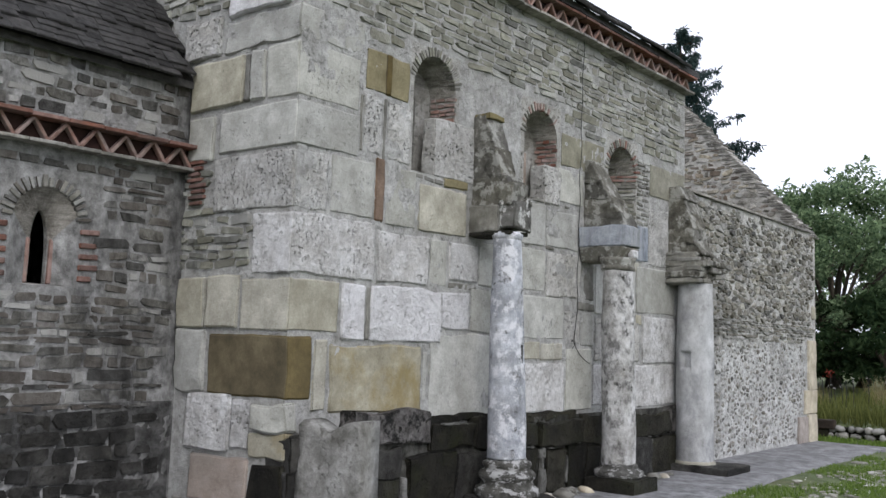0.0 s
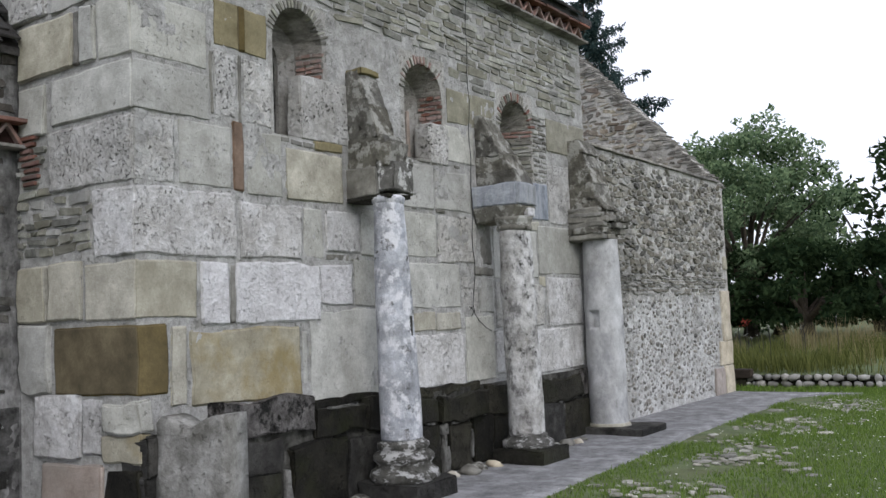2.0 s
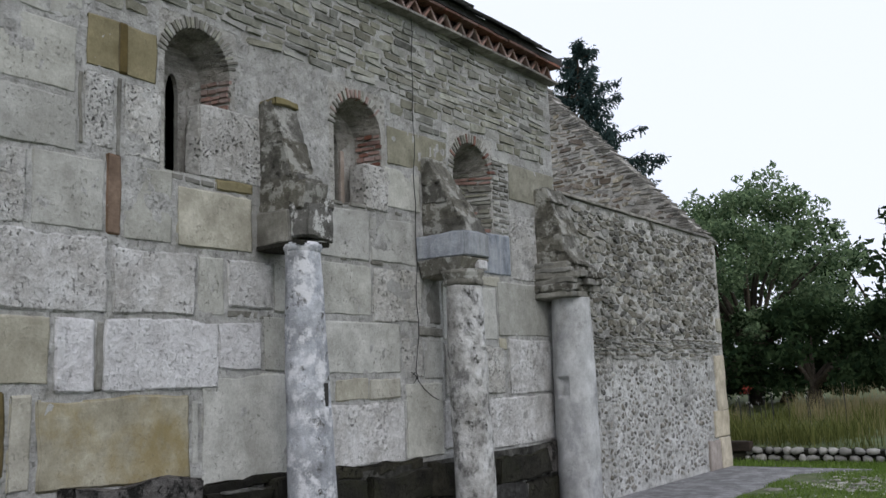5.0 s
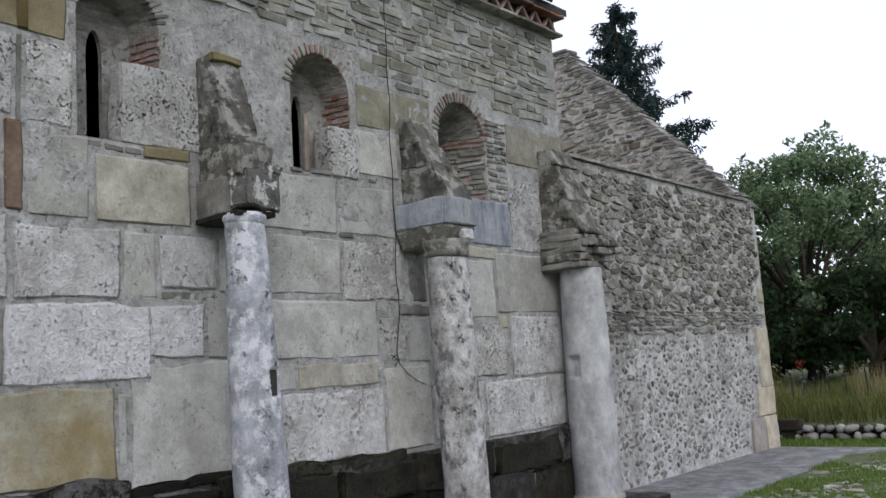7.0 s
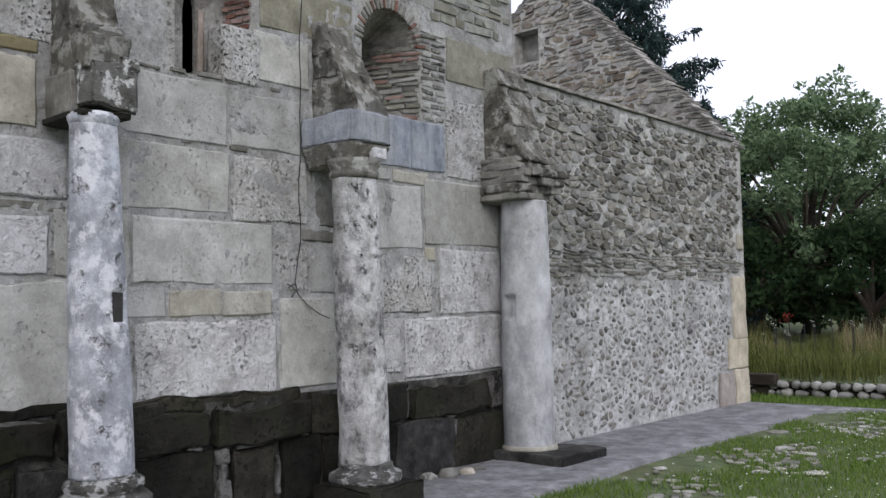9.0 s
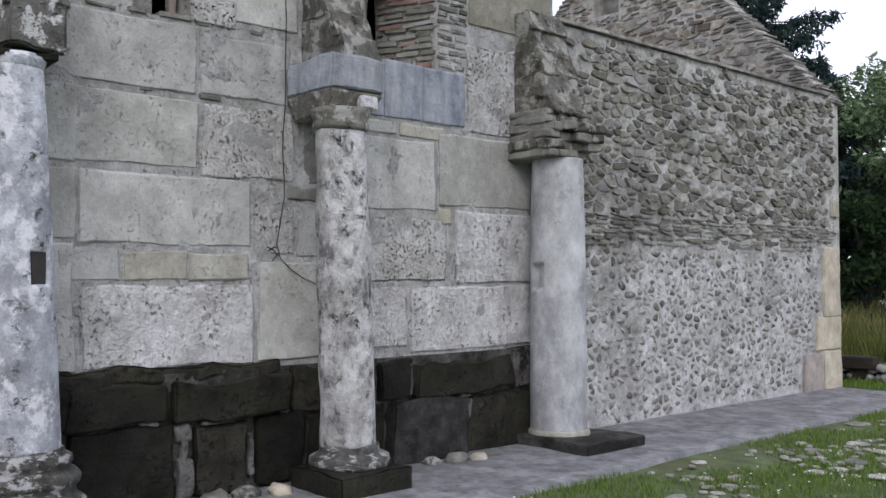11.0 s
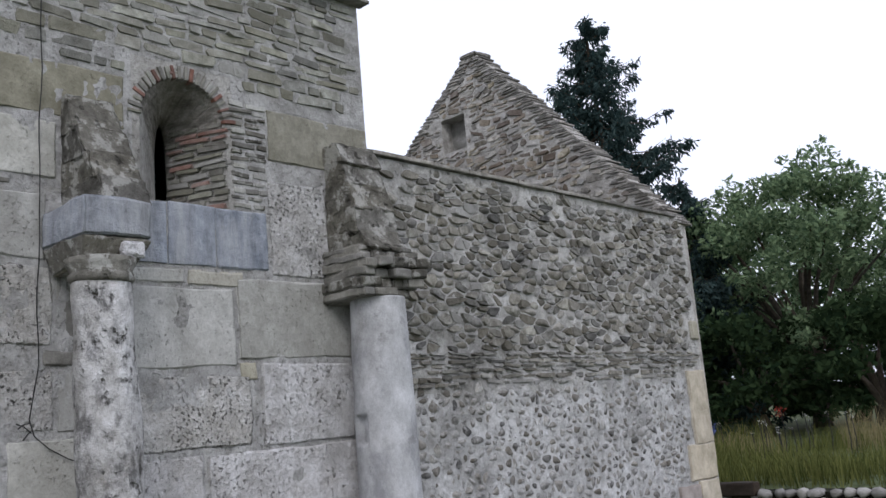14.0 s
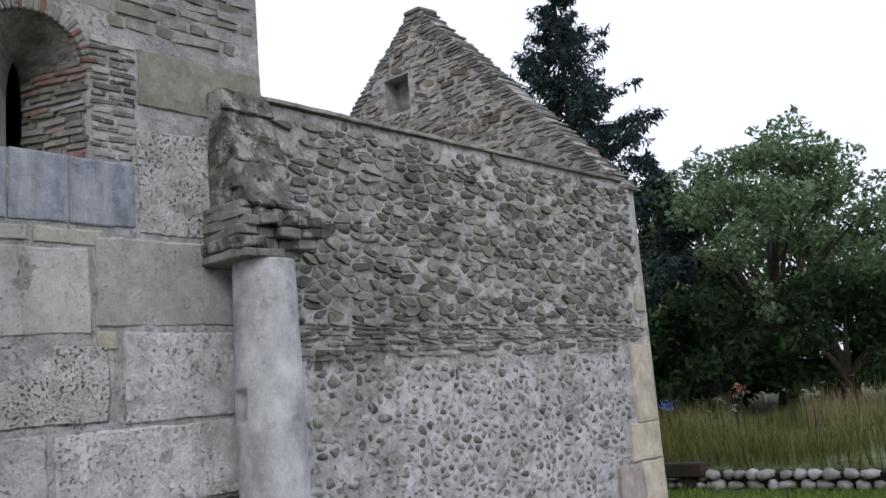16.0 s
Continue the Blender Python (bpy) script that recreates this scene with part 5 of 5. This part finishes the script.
part("springer_core", rough_block("springer_core", 0.43, 0.5, 0.42, STONE["dkgrey"], cell=0.06, wear=0.015, round_edge=0.03, seed=5), third_stump, m=at((FACE - 0.01, 11.48, 2.46)))

# ---------- stele, boulders and fragments at the foot of the wall ----------


def stele():
    """A standing slab with a hollowed top."""
    bm = bmesh.new()
    nx, nz, half, thick = 10, 12, 0.31, 0.11
    front, back = [], []
    for k in range(nz + 1):
        fr, bk = [], []
        for i in range(nx + 1):
            u = -half + 2 * half * i / nx
            top = 0.97 - 0.09 * math.exp(-((u + 0.02) / 0.13) ** 2) + 0.02 * u - 0.05 * (i == 0)
            zz = top * k / nz
            p = Vector((u, 0, zz))
            o = 0.012 * noise.noise(p * 9) + 0.02 * noise.noise(p * 3)
            fr.append(bm.verts.new((u, -thick + o, zz)))
            bk.append(bm.verts.new((u, thick, zz)))
        front.append(fr)
        back.append(bk)
    for k in range(nz):
        for i in range(nx):
            bm.faces.new((front[k][i], front[k][i + 1], front[k + 1][i + 1], front[k + 1][i]))
            bm.faces.new((back[k][i + 1], back[k][i], back[k + 1][i], back[k + 1][i + 1]))
        bm.faces.new((front[k][0], front[k + 1][0], back[k + 1][0], back[k][0]))
        bm.faces.new((front[k][nx], back[k][nx], back[k + 1][nx], front[k + 1][nx]))
    for i in range(nx):
        bm.faces.new((front[nz][i], front[nz][i + 1], back[nz][i + 1], back[nz][i]))
        bm.faces.new((front[0][i], back[0][i], back[0][i + 1], front[0][i + 1]))
    ob = tagged(new("stone_stele", from_bm("stone_stele", bm, surface("weathered_grave_stone", (0.17, 0.165, 0.15), (0.33, 0.325, 0.305), 7, 0.0, (0.06, 0.056, 0.044), 0.65, 3, pits=0.5, bump=0.9), True)),
                "weathered grey gravestone slab with a hollowed top standing before the wall", "gravestone")
    ob.matrix_basis = pose(-5.17, 5.085, 0, 0, 0, 9)
    return ob


stele()

fr = random.Random(61)
frag_shapes = []
for i in range(5):
    bm = bmesh.new()
    bmesh.ops.create_icosphere(bm, subdivisions=2, radius=1)
    for v in bm.verts:
        v.co += noise.noise_vector(v.co * 1.3 + Vector((i * 5, 0, 0))) * 0.5
        v.co.z *= 0.6
    frag_shapes.append(bm)
frag_meshes = [from_bm("stone_fragment", b2, STONE["cream"] if i == 3 else STONE["dkgrey"] if i % 2 else STONE["olive_grey"], True) for i, b2 in enumerate(frag_shapes)]
for x, y, s, k in ((-5.28, 8.0, 0.1, 1), (-5.3, 8.25, 0.08, 3), (-5.27, 8.5, 0.11, 1), (-5.3, 8.75, 0.09, 0), (-5.26, 8.98, 0.08, 3), (-5.3, 7.85, 0.08, 0), (-5.25, 10.55, 0.1, 1),
                   (-5.2, 10.75, 0.07, 3), (-5.3, 10.35, 0.07, 0), (-5.24, 10.95, 0.06, 1), (-5.3, 6.55, 0.09, 0), (-5.28, 6.85, 0.1, 2), (-5.22, 5.75, 0.1, 4), (-5.3, 6.1, 0.12, 2)):
    ob = new("stone_fragment", frag_meshes[k])
    ob.matrix_basis = pose(x, y, s * 0.25, fr.uniform(-15, 15), fr.uniform(-15, 15), fr.uniform(0, 360)) @ Matrix.Diagonal((s, s * fr.uniform(1, 1.5), s, 1))
    tagged(ob, "loose pale rubble fragment at the plinth's foot" if k == 3 else "loose dark rubble fragment at the plinth's foot", "stone", "fragments at the wall's foot")

# hanging cable
def cable(points, radius=0.004):
    cu = bpy.data.curves.new("cable", "CURVE")
    cu.dimensions, cu.bevel_depth, cu.bevel_resolution = "3D", radius, 1
    sp = cu.splines.new("POLY")
    sp.points.add(len(points) - 1)
    for p, q in zip(sp.points, points):
        p.co = (*q, 1)
    cu.materials.append(CABLE)
    return cu


pts = [(FACE + 0.03 + 0.01 * math.sin(i * 1.7), 9.2 - 0.05 * i / 20 + 0.006 * math.sin(i), 5.2 - 3.2 * i / 20) for i in range(21)]
pts += [(FACE + 0.03, 9.13, 1.85), (FACE + 0.03, 9.1, 1.68), (FACE + 0.03, 9.13, 1.58), (FACE + 0.03, 9.22, 1.5), (FACE + 0.03, 9.34, 1.43), (FACE + 0.03, 9.45, 1.39)]
tagged(new("cable", cable(pts)), "thin black cable hanging down the wall with a frayed end", "cable")
wire = bpy.data.objects["cable"]
for a, b2 in (((9.1, 1.66), (9.03, 1.63)), ((9.11, 1.6), (9.02, 1.66)), ((9.12, 1.62), (9.06, 1.56)), ((9.18, 4.42), (9.08, 4.4))):
    part("loose_strand", cable([(FACE + 0.035, *a), (FACE + 0.04, (a[0] + b2[0]) / 2, (a[1] + b2[1]) / 2 + 0.01), (FACE + 0.035, *b2)], 0.004), wire)

# ---------- low dry-stone wall and timber ----------
low_wall = tagged(new("low_stone_wall"), "low dry-stone retaining wall of pale rounded boulders", "stone wall")
part("core", boxes("core", [(-9.5, 6.0, 18.55, 18.95, -0.1, 0.2)], STONE["dark"]), low_wall)
lr = random.Random(71)
boulder = [mesh_of("boulder", *stone_shape(lr, 7, 0.72, 0.65), surface("boulder_stone", (0.2, 0.195, 0.18), (0.34, 0.33, 0.31), 9, 0.35, (0.16, 0.15, 0.13), 0.4, 3, bump=0.5), True) for _ in range(6)]
for row, (z, h) in enumerate(((0.06, 0.14), (0.185, 0.13))):
    x = -7.2
    while x < 1.5:
        w = lr.uniform(0.12, 0.24)
        k = 0.65 if x < -5.4 else 1.0
        m = wall_frame((x, 18.55, z * (1 if row == 0 else (0.8 if x < -5.4 else 1))), (-1, 0, 0), (0, -1, 0)) @ Matrix.Rotation(lr.uniform(-0.3, 0.3), 4, "X") @ Matrix.Diagonal((lr.uniform(0.08, 0.14), w * k, h * lr.uniform(0.8, 1.15) * k, 1))
        part("boulder", boulder[lr.randrange(6)], low_wall, m=m)
        x += w * k + 0.012
beam = tagged(new("timber_beam", rough_block("timber_beam", 1.55, 0.2, 0.17, WOOD, cell=0.12, wear=0.008, round_edge=0.012)), "dark weathered timber beam lying on the low wall", "beam")
beam.matrix_basis = Matrix.Translation((-7.0, 18.4, 0.17))
part("beam_rest", boxes("beam_rest", [(0.1, 0.35, 0.05, 0.18, -0.2, 0.01), (1.2, 1.45, 0.05, 0.18, -0.2, 0.01)], STONE["dark"]), beam)

# ---------- stones and grass on the lawn ----------
sr = random.Random(81)
slab_meshes = [mesh_of("paving_stone", *stone_shape(sr, 8, 0.8, 0.3), PALE_STONE, True) for _ in range(6)]
spots = []
tries = 0
while len(spots) < 290 and tries < 30000:
    tries += 1
    y = sr.uniform(6.5, 16.5)
    x = -3.3 + 0.3 * noise.noise(Vector((y * 0.5, 0, 5))) + sr.gauss(0, 0.4)
    w = sr.choice((sr.uniform(0.04, 0.1), sr.uniform(0.06, 0.16), sr.uniform(0.13, 0.28)))
    if noise.noise(Vector((x * 1.1, y * 0.8, 31))) < 0.02:
        continue
    if x < -4.0 or x > -2.0 or any((x - a) ** 2 + (y - b2) ** 2 < (0.41 * (w + c)) ** 2 for a, b2, c in spots):
        continue
    spots.append((x, y, w))
    ob = new("paving_stone", slab_meshes[sr.randrange(6)])
    ob.matrix_basis = pose(x, y, 0.0, 0, -90, 0) @ Matrix.Rotation(sr.uniform(0, 6.28), 4, "X") @ Matrix.Diagonal((0.012, w, w * sr.uniform(0.5, 0.9), 1))
    tagged(ob, "flat pale stone sunk in the turf beside the path", "stone", "flat stones in the turf")


def blades(name, rng2, places, height, width, material, label, category="grass", bend=0.4):
    """Many single blades, each a bent strip of three points wide at the root."""
    vs, fs = [], []
    for x, y, z in places:
        h = rng2.uniform(*height) * (1 + 0.7 * noise.noise(Vector((x * 0.8, y * 0.5, 21))))
        a, b2 = rng2.uniform(0, 6.283), rng2.uniform(0, 6.283)
        w = rng2.uniform(*width)
        dx, dy = math.cos(a) * w, math.sin(a) * w
        lx, ly = math.cos(b2) * h * bend * rng2.random(), math.sin(b2) * h * bend * rng2.random()
        k = len(vs)
        vs += [(x - dx, y - dy, z - 0.01), (x + dx, y + dy, z - 0.01), (x + dx * 0.7 + lx * 0.35, y + dy * 0.7 + ly * 0.35, z + h * 0.6), (x - dx * 0.7 + lx * 0.35, y - dy * 0.7 + ly * 0.35, z + h * 0.6), (x + lx, y + ly, z + h)]
        fs += [(k, k + 1, k + 2, k + 3), (k + 3, k + 2, k + 4)]
    return tagged(new(name, mesh_of(name, vs, fs, material)), label, category, kind="stuff")


def on_stone(x, y):
    return any((x - a) ** 2 + (y - b2) ** 2 < (0.42 * c) ** 2 for a, b2, c in spots)


places = []
while len(places) < 110000:
    near = sr.random() < 0.62
    x, y = (sr.uniform(-4.3, 0.8), sr.uniform(6.0, 18.5)) if near else (-4.3 + abs(sr.gauss(0, 4.0)), sr.uniform(-6.0, 18.5))
    edge = -3.96 - 0.26 * min(1, max(0, (y - 7) / 5)) + 0.9 * max(0, (y - 16.6) / 0.9) ** 2 * (y < 17.5)
    if x > edge + 0.02 * sr.random() and not on_stone(x, y) and noise.noise(Vector((x * 1.1, y * 1.1, 8))) > -0.3 + 0.35 * sr.random() - 0.3 * (x > -3):
        places.append((x, y, 0.0))
blades("lawn_grass", sr, places, (0.012, 0.045), (0.002, 0.005), GRASS, "short green lawn grass beside the path", bend=1.3)
places = [(sr.uniform(-8, -1.0), sr.uniform(17.55, 18.5), -0.01) for _ in range(5000)]
blades("verge_grass", sr, places, (0.03, 0.09), (0.004, 0.009), GRASS, "short green verge grass before the low wall", bend=0.9)


def clover(name, places, size, material, label):
    vs, fs = [], []
    for x, y, z, s in places:
        k = len(vs)
        for i in range(6):
            vs.append((x + math.cos(i * 1.047) * s, y + math.sin(i * 1.047) * s, z + sr.uniform(-0.3, 0.3) * s))
        vs.append((x, y, z + s * 0.6))
        fs += [(k + i, k + (i + 1) % 6, k + 6) for i in range(6)]
    return tagged(new(name, mesh_of(name, vs, fs, material)), label, "flowers", kind="stuff")


places = []
while len(places) < 450:
    x, y = sr.uniform(-4.0, -0.5), sr.uniform(6.5, 17.5)
    if noise.noise(Vector((x * 0.9, y * 0.9, 2))) > 0.05:
        places.append((x, y, sr.uniform(0.03, 0.07), sr.uniform(0.005, 0.012)))
clover("clover_flowers", places, 0.02, PETAL_WHITE, "small white clover flowers dotting the lawn")


def terrace(y):
    return 0.26 * min(1, max(0, (y - 18.6) / 0.4)) + min(0.6, max(0, (y - 18.6) * 0.03)) - 0.035


def meadow(n, y0, y1, wave):
    out = []
    while len(out) < n:
        x, y = sr.uniform(-14, 3), sr.uniform(y0, y1)
        if noise.noise(Vector((x * 0.45, y * 0.6, wave))) > -0.1 + 0.3 * sr.random() - 0.15:
            out.append((x, y, terrace(y)))
    return out


blades("meadow_grass", sr, meadow(24000, 18.9, 25, 1.0), (0.15, 0.5), (0.004, 0.01), TALL_GREEN, "uncut green meadow grass behind the low wall", bend=0.7)
blades("dry_grass", sr, [(x, y, z) for x, y, z in meadow(9000, 20.2, 25, 6.0) if noise.noise(Vector((x * 0.9, y * 0.4, 12))) > 0.08], (0.35, 0.75), (0.002, 0.006), TALL_TAN, "tall dry tan grass with seed heads behind the low wall", bend=0.5)


def flower(name, x, y, size, petal, label, n=60, tall=0.9):
    base = terrace(y)
    top = tagged(new(name), label, "flower")
    top.matrix_basis = Matrix.Translation((x, y, base))
    part("stem", cable([(0, 0, -0.02), (0.02, 0.01, tall * 0.5), (0, 0, tall)], 0.008), top)
    vs, fs = [], []
    for i in range(n):
        c = Vector((sr.gauss(0, 1), sr.gauss(0, 1), sr.gauss(0, 0.7))) * size * 0.45 + Vector((0, 0, tall))
        a, b2 = Vector((sr.gauss(0, 1), sr.gauss(0, 1), sr.gauss(0, 1))).normalized() * size * 0.22, Vector((sr.gauss(0, 1), sr.gauss(0, 1), sr.gauss(0, 1))).normalized() * size * 0.22
        k = len(vs)
        vs += [c, c + a, c + a + b2, c + b2]
        fs.append((k, k + 1, k + 2, k + 3))
    part("blossom", mesh_of("blossom", vs, fs, petal), top)
    return top


flower("red_flower", -6.77, 22.64, 0.12, PETAL_RED, "tall stalk with ragged red blossom in the meadow", tall=0.8)
flower("blue_flower", -8.3, 22.9, 0.16, PETAL_BLUE, "tall stalk with pale blue blossom in the meadow", tall=0.55)
for i in range(26):
    x = -8.6 + sr.uniform(0, 3.2) if i < 18 else sr.uniform(-5.5, -1)
    flower("white_flower", x, 21 + sr.uniform(0, 1.5), sr.uniform(0.03, 0.055), PETAL_WHITE, "white umbel flower above the meadow grass", 14, sr.uniform(0.45, 0.75)) \
        if i < 18 else flower("white_flower", x, 21 + sr.uniform(0, 1.5), 0.04, PETAL_WHITE, "white umbel flower above the meadow grass", 14, sr.uniform(0.6, 1.0))

# ---------- trees ----------


def limb(bm, a, b2, r0, r1, seg=7):
    d = (b2 - a).normalized()
    u = d.orthogonal().normalized()
    w = d.cross(u)
    rings = []
    for p, r in ((a, r0), ((a + b2) / 2 + u * r0 * 0.6, (r0 + r1) / 2), (b2, r1)):
        rings.append([bm.verts.new(p + (u * math.cos(6.283 * i / seg) + w * math.sin(6.283 * i / seg)) * r) for i in range(seg)])
    for p, q in zip(rings, rings[1:]):
        for i in range(seg):
            bm.faces.new((p[i], p[(i + 1) % seg], q[(i + 1) % seg], q[i]))


def leaf_cloud(seed, clumps, per, leaf, spread):
    """Leaves as small bent quads scattered in clumps."""
    g = np.random.default_rng(seed)
    vs, fs = [], []
    for c, r in clumps:
        n = int(per * r * r)
        d = g.normal(size=(n, 3))
        d /= np.linalg.norm(d, axis=1)[:, None]
        p = np.array(c) + d * (r * g.random((n, 1)) ** 0.45) * np.array(spread)
        a = g.normal(size=(n, 3))
        a /= np.linalg.norm(a, axis=1)[:, None]
        b2 = np.cross(a, g.normal(size=(n, 3)))
        b2 /= np.linalg.norm(b2, axis=1)[:, None]
        s = leaf * g.uniform(0.6, 1.3, (n, 1))
        quad = np.stack([p - a * s, p + b2 * s * 0.45, p + a * s, p - b2 * s * 0.45], 1).reshape(-1, 3)
        k = len(vs)
        vs += quad.tolist()
        fs += [(k + 4 * i, k + 4 * i + 1, k + 4 * i + 2, k + 4 * i + 3) for i in range(n)]
    return vs, fs


def broadleaf(seed, height, width, material, label, trunk=1.6, n=46, leaf=0.13, per=420, low=0.3, ragged=False):
    """A broad crown on forked limbs, leaves in uneven clumps with gaps."""
    r = random.Random(seed)
    top = tagged(new("broadleaf_tree"), label, "tree")
    bm = bmesh.new()
    fork = Vector((0, 0, trunk))
    limb(bm, Vector((0, 0, -0.3)), fork, 0.26, 0.19, 10)
    clumps = []
    for i in range(n):
        a, e = r.uniform(0, 6.283), r.uniform(-0.25, 1.0)
        k = math.sqrt(max(0, 1 - max(0, e) ** 2)) * r.uniform(0.45, 1.0)
        zc = height * (low + 0.22) + e * height * (1 - low - 0.25) * r.uniform(0.75, 1.0)
        c = Vector((math.cos(a) * k * width, math.sin(a) * k * width, zc))
        rad = r.uniform(0.09, 0.17) * width + 0.12
        if ragged:
            # a leading clump above the rest, with short shoots round the rim
            lead = 1 - min(1, math.hypot(c.x - 0.25 * width, c.y) / (0.9 * width))
            c.z *= 0.95 + 0.1 * lead + 0.06 * noise.noise(c * 0.9)
            rad *= r.uniform(0.6, 1.15)
            for q in range(3):
                out = Vector((r.gauss(0, 1), r.gauss(0, 1), r.uniform(0, 1.4))).normalized()
                clumps.append((c + out * rad * r.uniform(0.8, 1.35), rad * r.uniform(0.18, 0.34)))
        clumps.append((c, rad))
        if i % 6 == 0:
            mid = fork.lerp(c, 0.5) + Vector((0, 0, 0.3))
            limb(bm, fork, mid, 0.09, 0.05)
            limb(bm, mid, c, 0.05, 0.015)
    part("trunk", from_bm("trunk", bm, BARK, True), top, "brown bark trunk and limbs")
    vs, fs = leaf_cloud(seed, clumps, per, leaf, (1.15, 1.15, 0.8))
    part("crown", mesh_of("crown", vs, fs, material), top)
    return top


def spruce(seed, height, width, label, tiers=26):
    """A dark spruce: straight trunk, long boughs that sag and lift at the tip, each hung with drooping needle tassels."""
    r = random.Random(seed)
    top = tagged(new("spruce_tree"), label, "tree")
    bm = bmesh.new()
    limb(bm, Vector((0, 0, -0.3)), Vector((0, 0, height * 0.97)), 0.22, 0.03, 8)
    vs, fs = [], []
    up = Vector((0, 0, 1))
    for i in range(tiers):
        for j in range(r.randint(5, 8)):
            z = height * (0.1 + 0.89 * (i + r.uniform(-0.7, 0.7)) / tiers)
            ln = (width * max(0.0, 1 - z / height) ** 0.8 + 0.15) * r.choice((r.uniform(0.35, 0.7), r.uniform(0.7, 1.15)))
            a = r.uniform(0, 6.283)
            d = Vector((math.cos(a), math.sin(a), 0))
            side = d.cross(up)
            root = Vector((0, 0, z))
            sag, lift = ln * r.uniform(0.18, 0.4), ln * r.uniform(0.1, 0.3)

            def along(t):
                return root + d * ln * t + up * (lift * t * t - sag * math.sin(min(1.0, t * 1.1) * math.pi * 0.75))
            for k in range(3):
                limb(bm, along(k / 3), along((k + 1) / 3), 0.035 * (1 - k / 3.4), 0.035 * (1 - (k + 1) / 3.4), 4)
            # side twigs along the bough, with tassels hanging from them
            for q in range(int(13 * ln) + 5):
                t = r.uniform(0.15, 1.0)
                twig = along(t) + side * r.choice((-1, 1)) * r.uniform(0.0, 0.42) * (1.15 - t) * min(1.0, ln * 0.5) + d * r.uniform(0, 0.15)
                drop = r.uniform(0.12, 0.45) * (1.1 - 0.6 * t)
                for w2 in range(r.randint(7, 12)):
                    p = twig + Vector((r.gauss(0, 0.06), r.gauss(0, 0.06), -drop * r.random()))
                    e = (d * r.uniform(-0.2, 0.6) + side * r.uniform(-0.6, 0.6) + up * r.uniform(-1.0, 0.15)).normalized() * r.uniform(0.09, 0.2)
                    w = e.cross(Vector((r.gauss(0, 1), r.gauss(0, 1), r.gauss(0, 1)))).normalized() * 0.024
                    k = len(vs)
                    vs += [p - w * 0.6, p + w * 0.6, p + e * 0.6 + w, p + e, p + e * 0.6 - w]
                    fs.append((k, k + 1, k + 2, k + 3, k + 4))
    part("trunk", from_bm("trunk", bm, BARK, True), top, "straight brown trunk and boughs")
    part("crown", mesh_of("crown", vs, fs, NEEDLE), top)
    return top


big = broadleaf(5, 7.0, 3.2, LEAF, "full green walnut tree behind the church", n=130, per=850, leaf=0.08, low=0.2, ragged=True)
big.matrix_basis = pose(-8.8, 29.5, 0.5)
second = broadleaf(9, 4.6, 3.0, LEAF, "rounded green tree at the meadow's edge", n=80, per=560, leaf=0.11, low=0.2)
second.matrix_basis = pose(-1.4, 31, 0.5)
third = copy_thing(second, pose(-13.0, 33, 0.6, 0, 0, 140))
copy_thing(second, pose(3.2, 33, 0.6, 0, 0, 60))
copy_thing(big, pose(8, 38, 0.6, 0, 0, 200))
copy_thing(second, pose(-18, 36, 0.6, 0, 0, 250))
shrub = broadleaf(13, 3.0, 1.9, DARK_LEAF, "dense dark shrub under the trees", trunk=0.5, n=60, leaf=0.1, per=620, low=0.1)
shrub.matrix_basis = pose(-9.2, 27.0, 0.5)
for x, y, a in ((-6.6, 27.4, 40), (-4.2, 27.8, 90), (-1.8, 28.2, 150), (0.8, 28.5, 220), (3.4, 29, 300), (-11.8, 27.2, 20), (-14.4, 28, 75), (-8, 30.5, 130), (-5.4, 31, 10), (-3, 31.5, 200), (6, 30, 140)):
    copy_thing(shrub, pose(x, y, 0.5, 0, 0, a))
sp = spruce(3, 12.3, 4.8, "tall dark spruce with drooping boughs behind the gable", 34)
sp.matrix_basis = pose(-13.1, 28.0, 0.3)
sp2 = spruce(8, 6.9, 2.2, "small dark spruce beside the taller one", 20)
sp2.matrix_basis = pose(-10.85, 28.0, 0.4)
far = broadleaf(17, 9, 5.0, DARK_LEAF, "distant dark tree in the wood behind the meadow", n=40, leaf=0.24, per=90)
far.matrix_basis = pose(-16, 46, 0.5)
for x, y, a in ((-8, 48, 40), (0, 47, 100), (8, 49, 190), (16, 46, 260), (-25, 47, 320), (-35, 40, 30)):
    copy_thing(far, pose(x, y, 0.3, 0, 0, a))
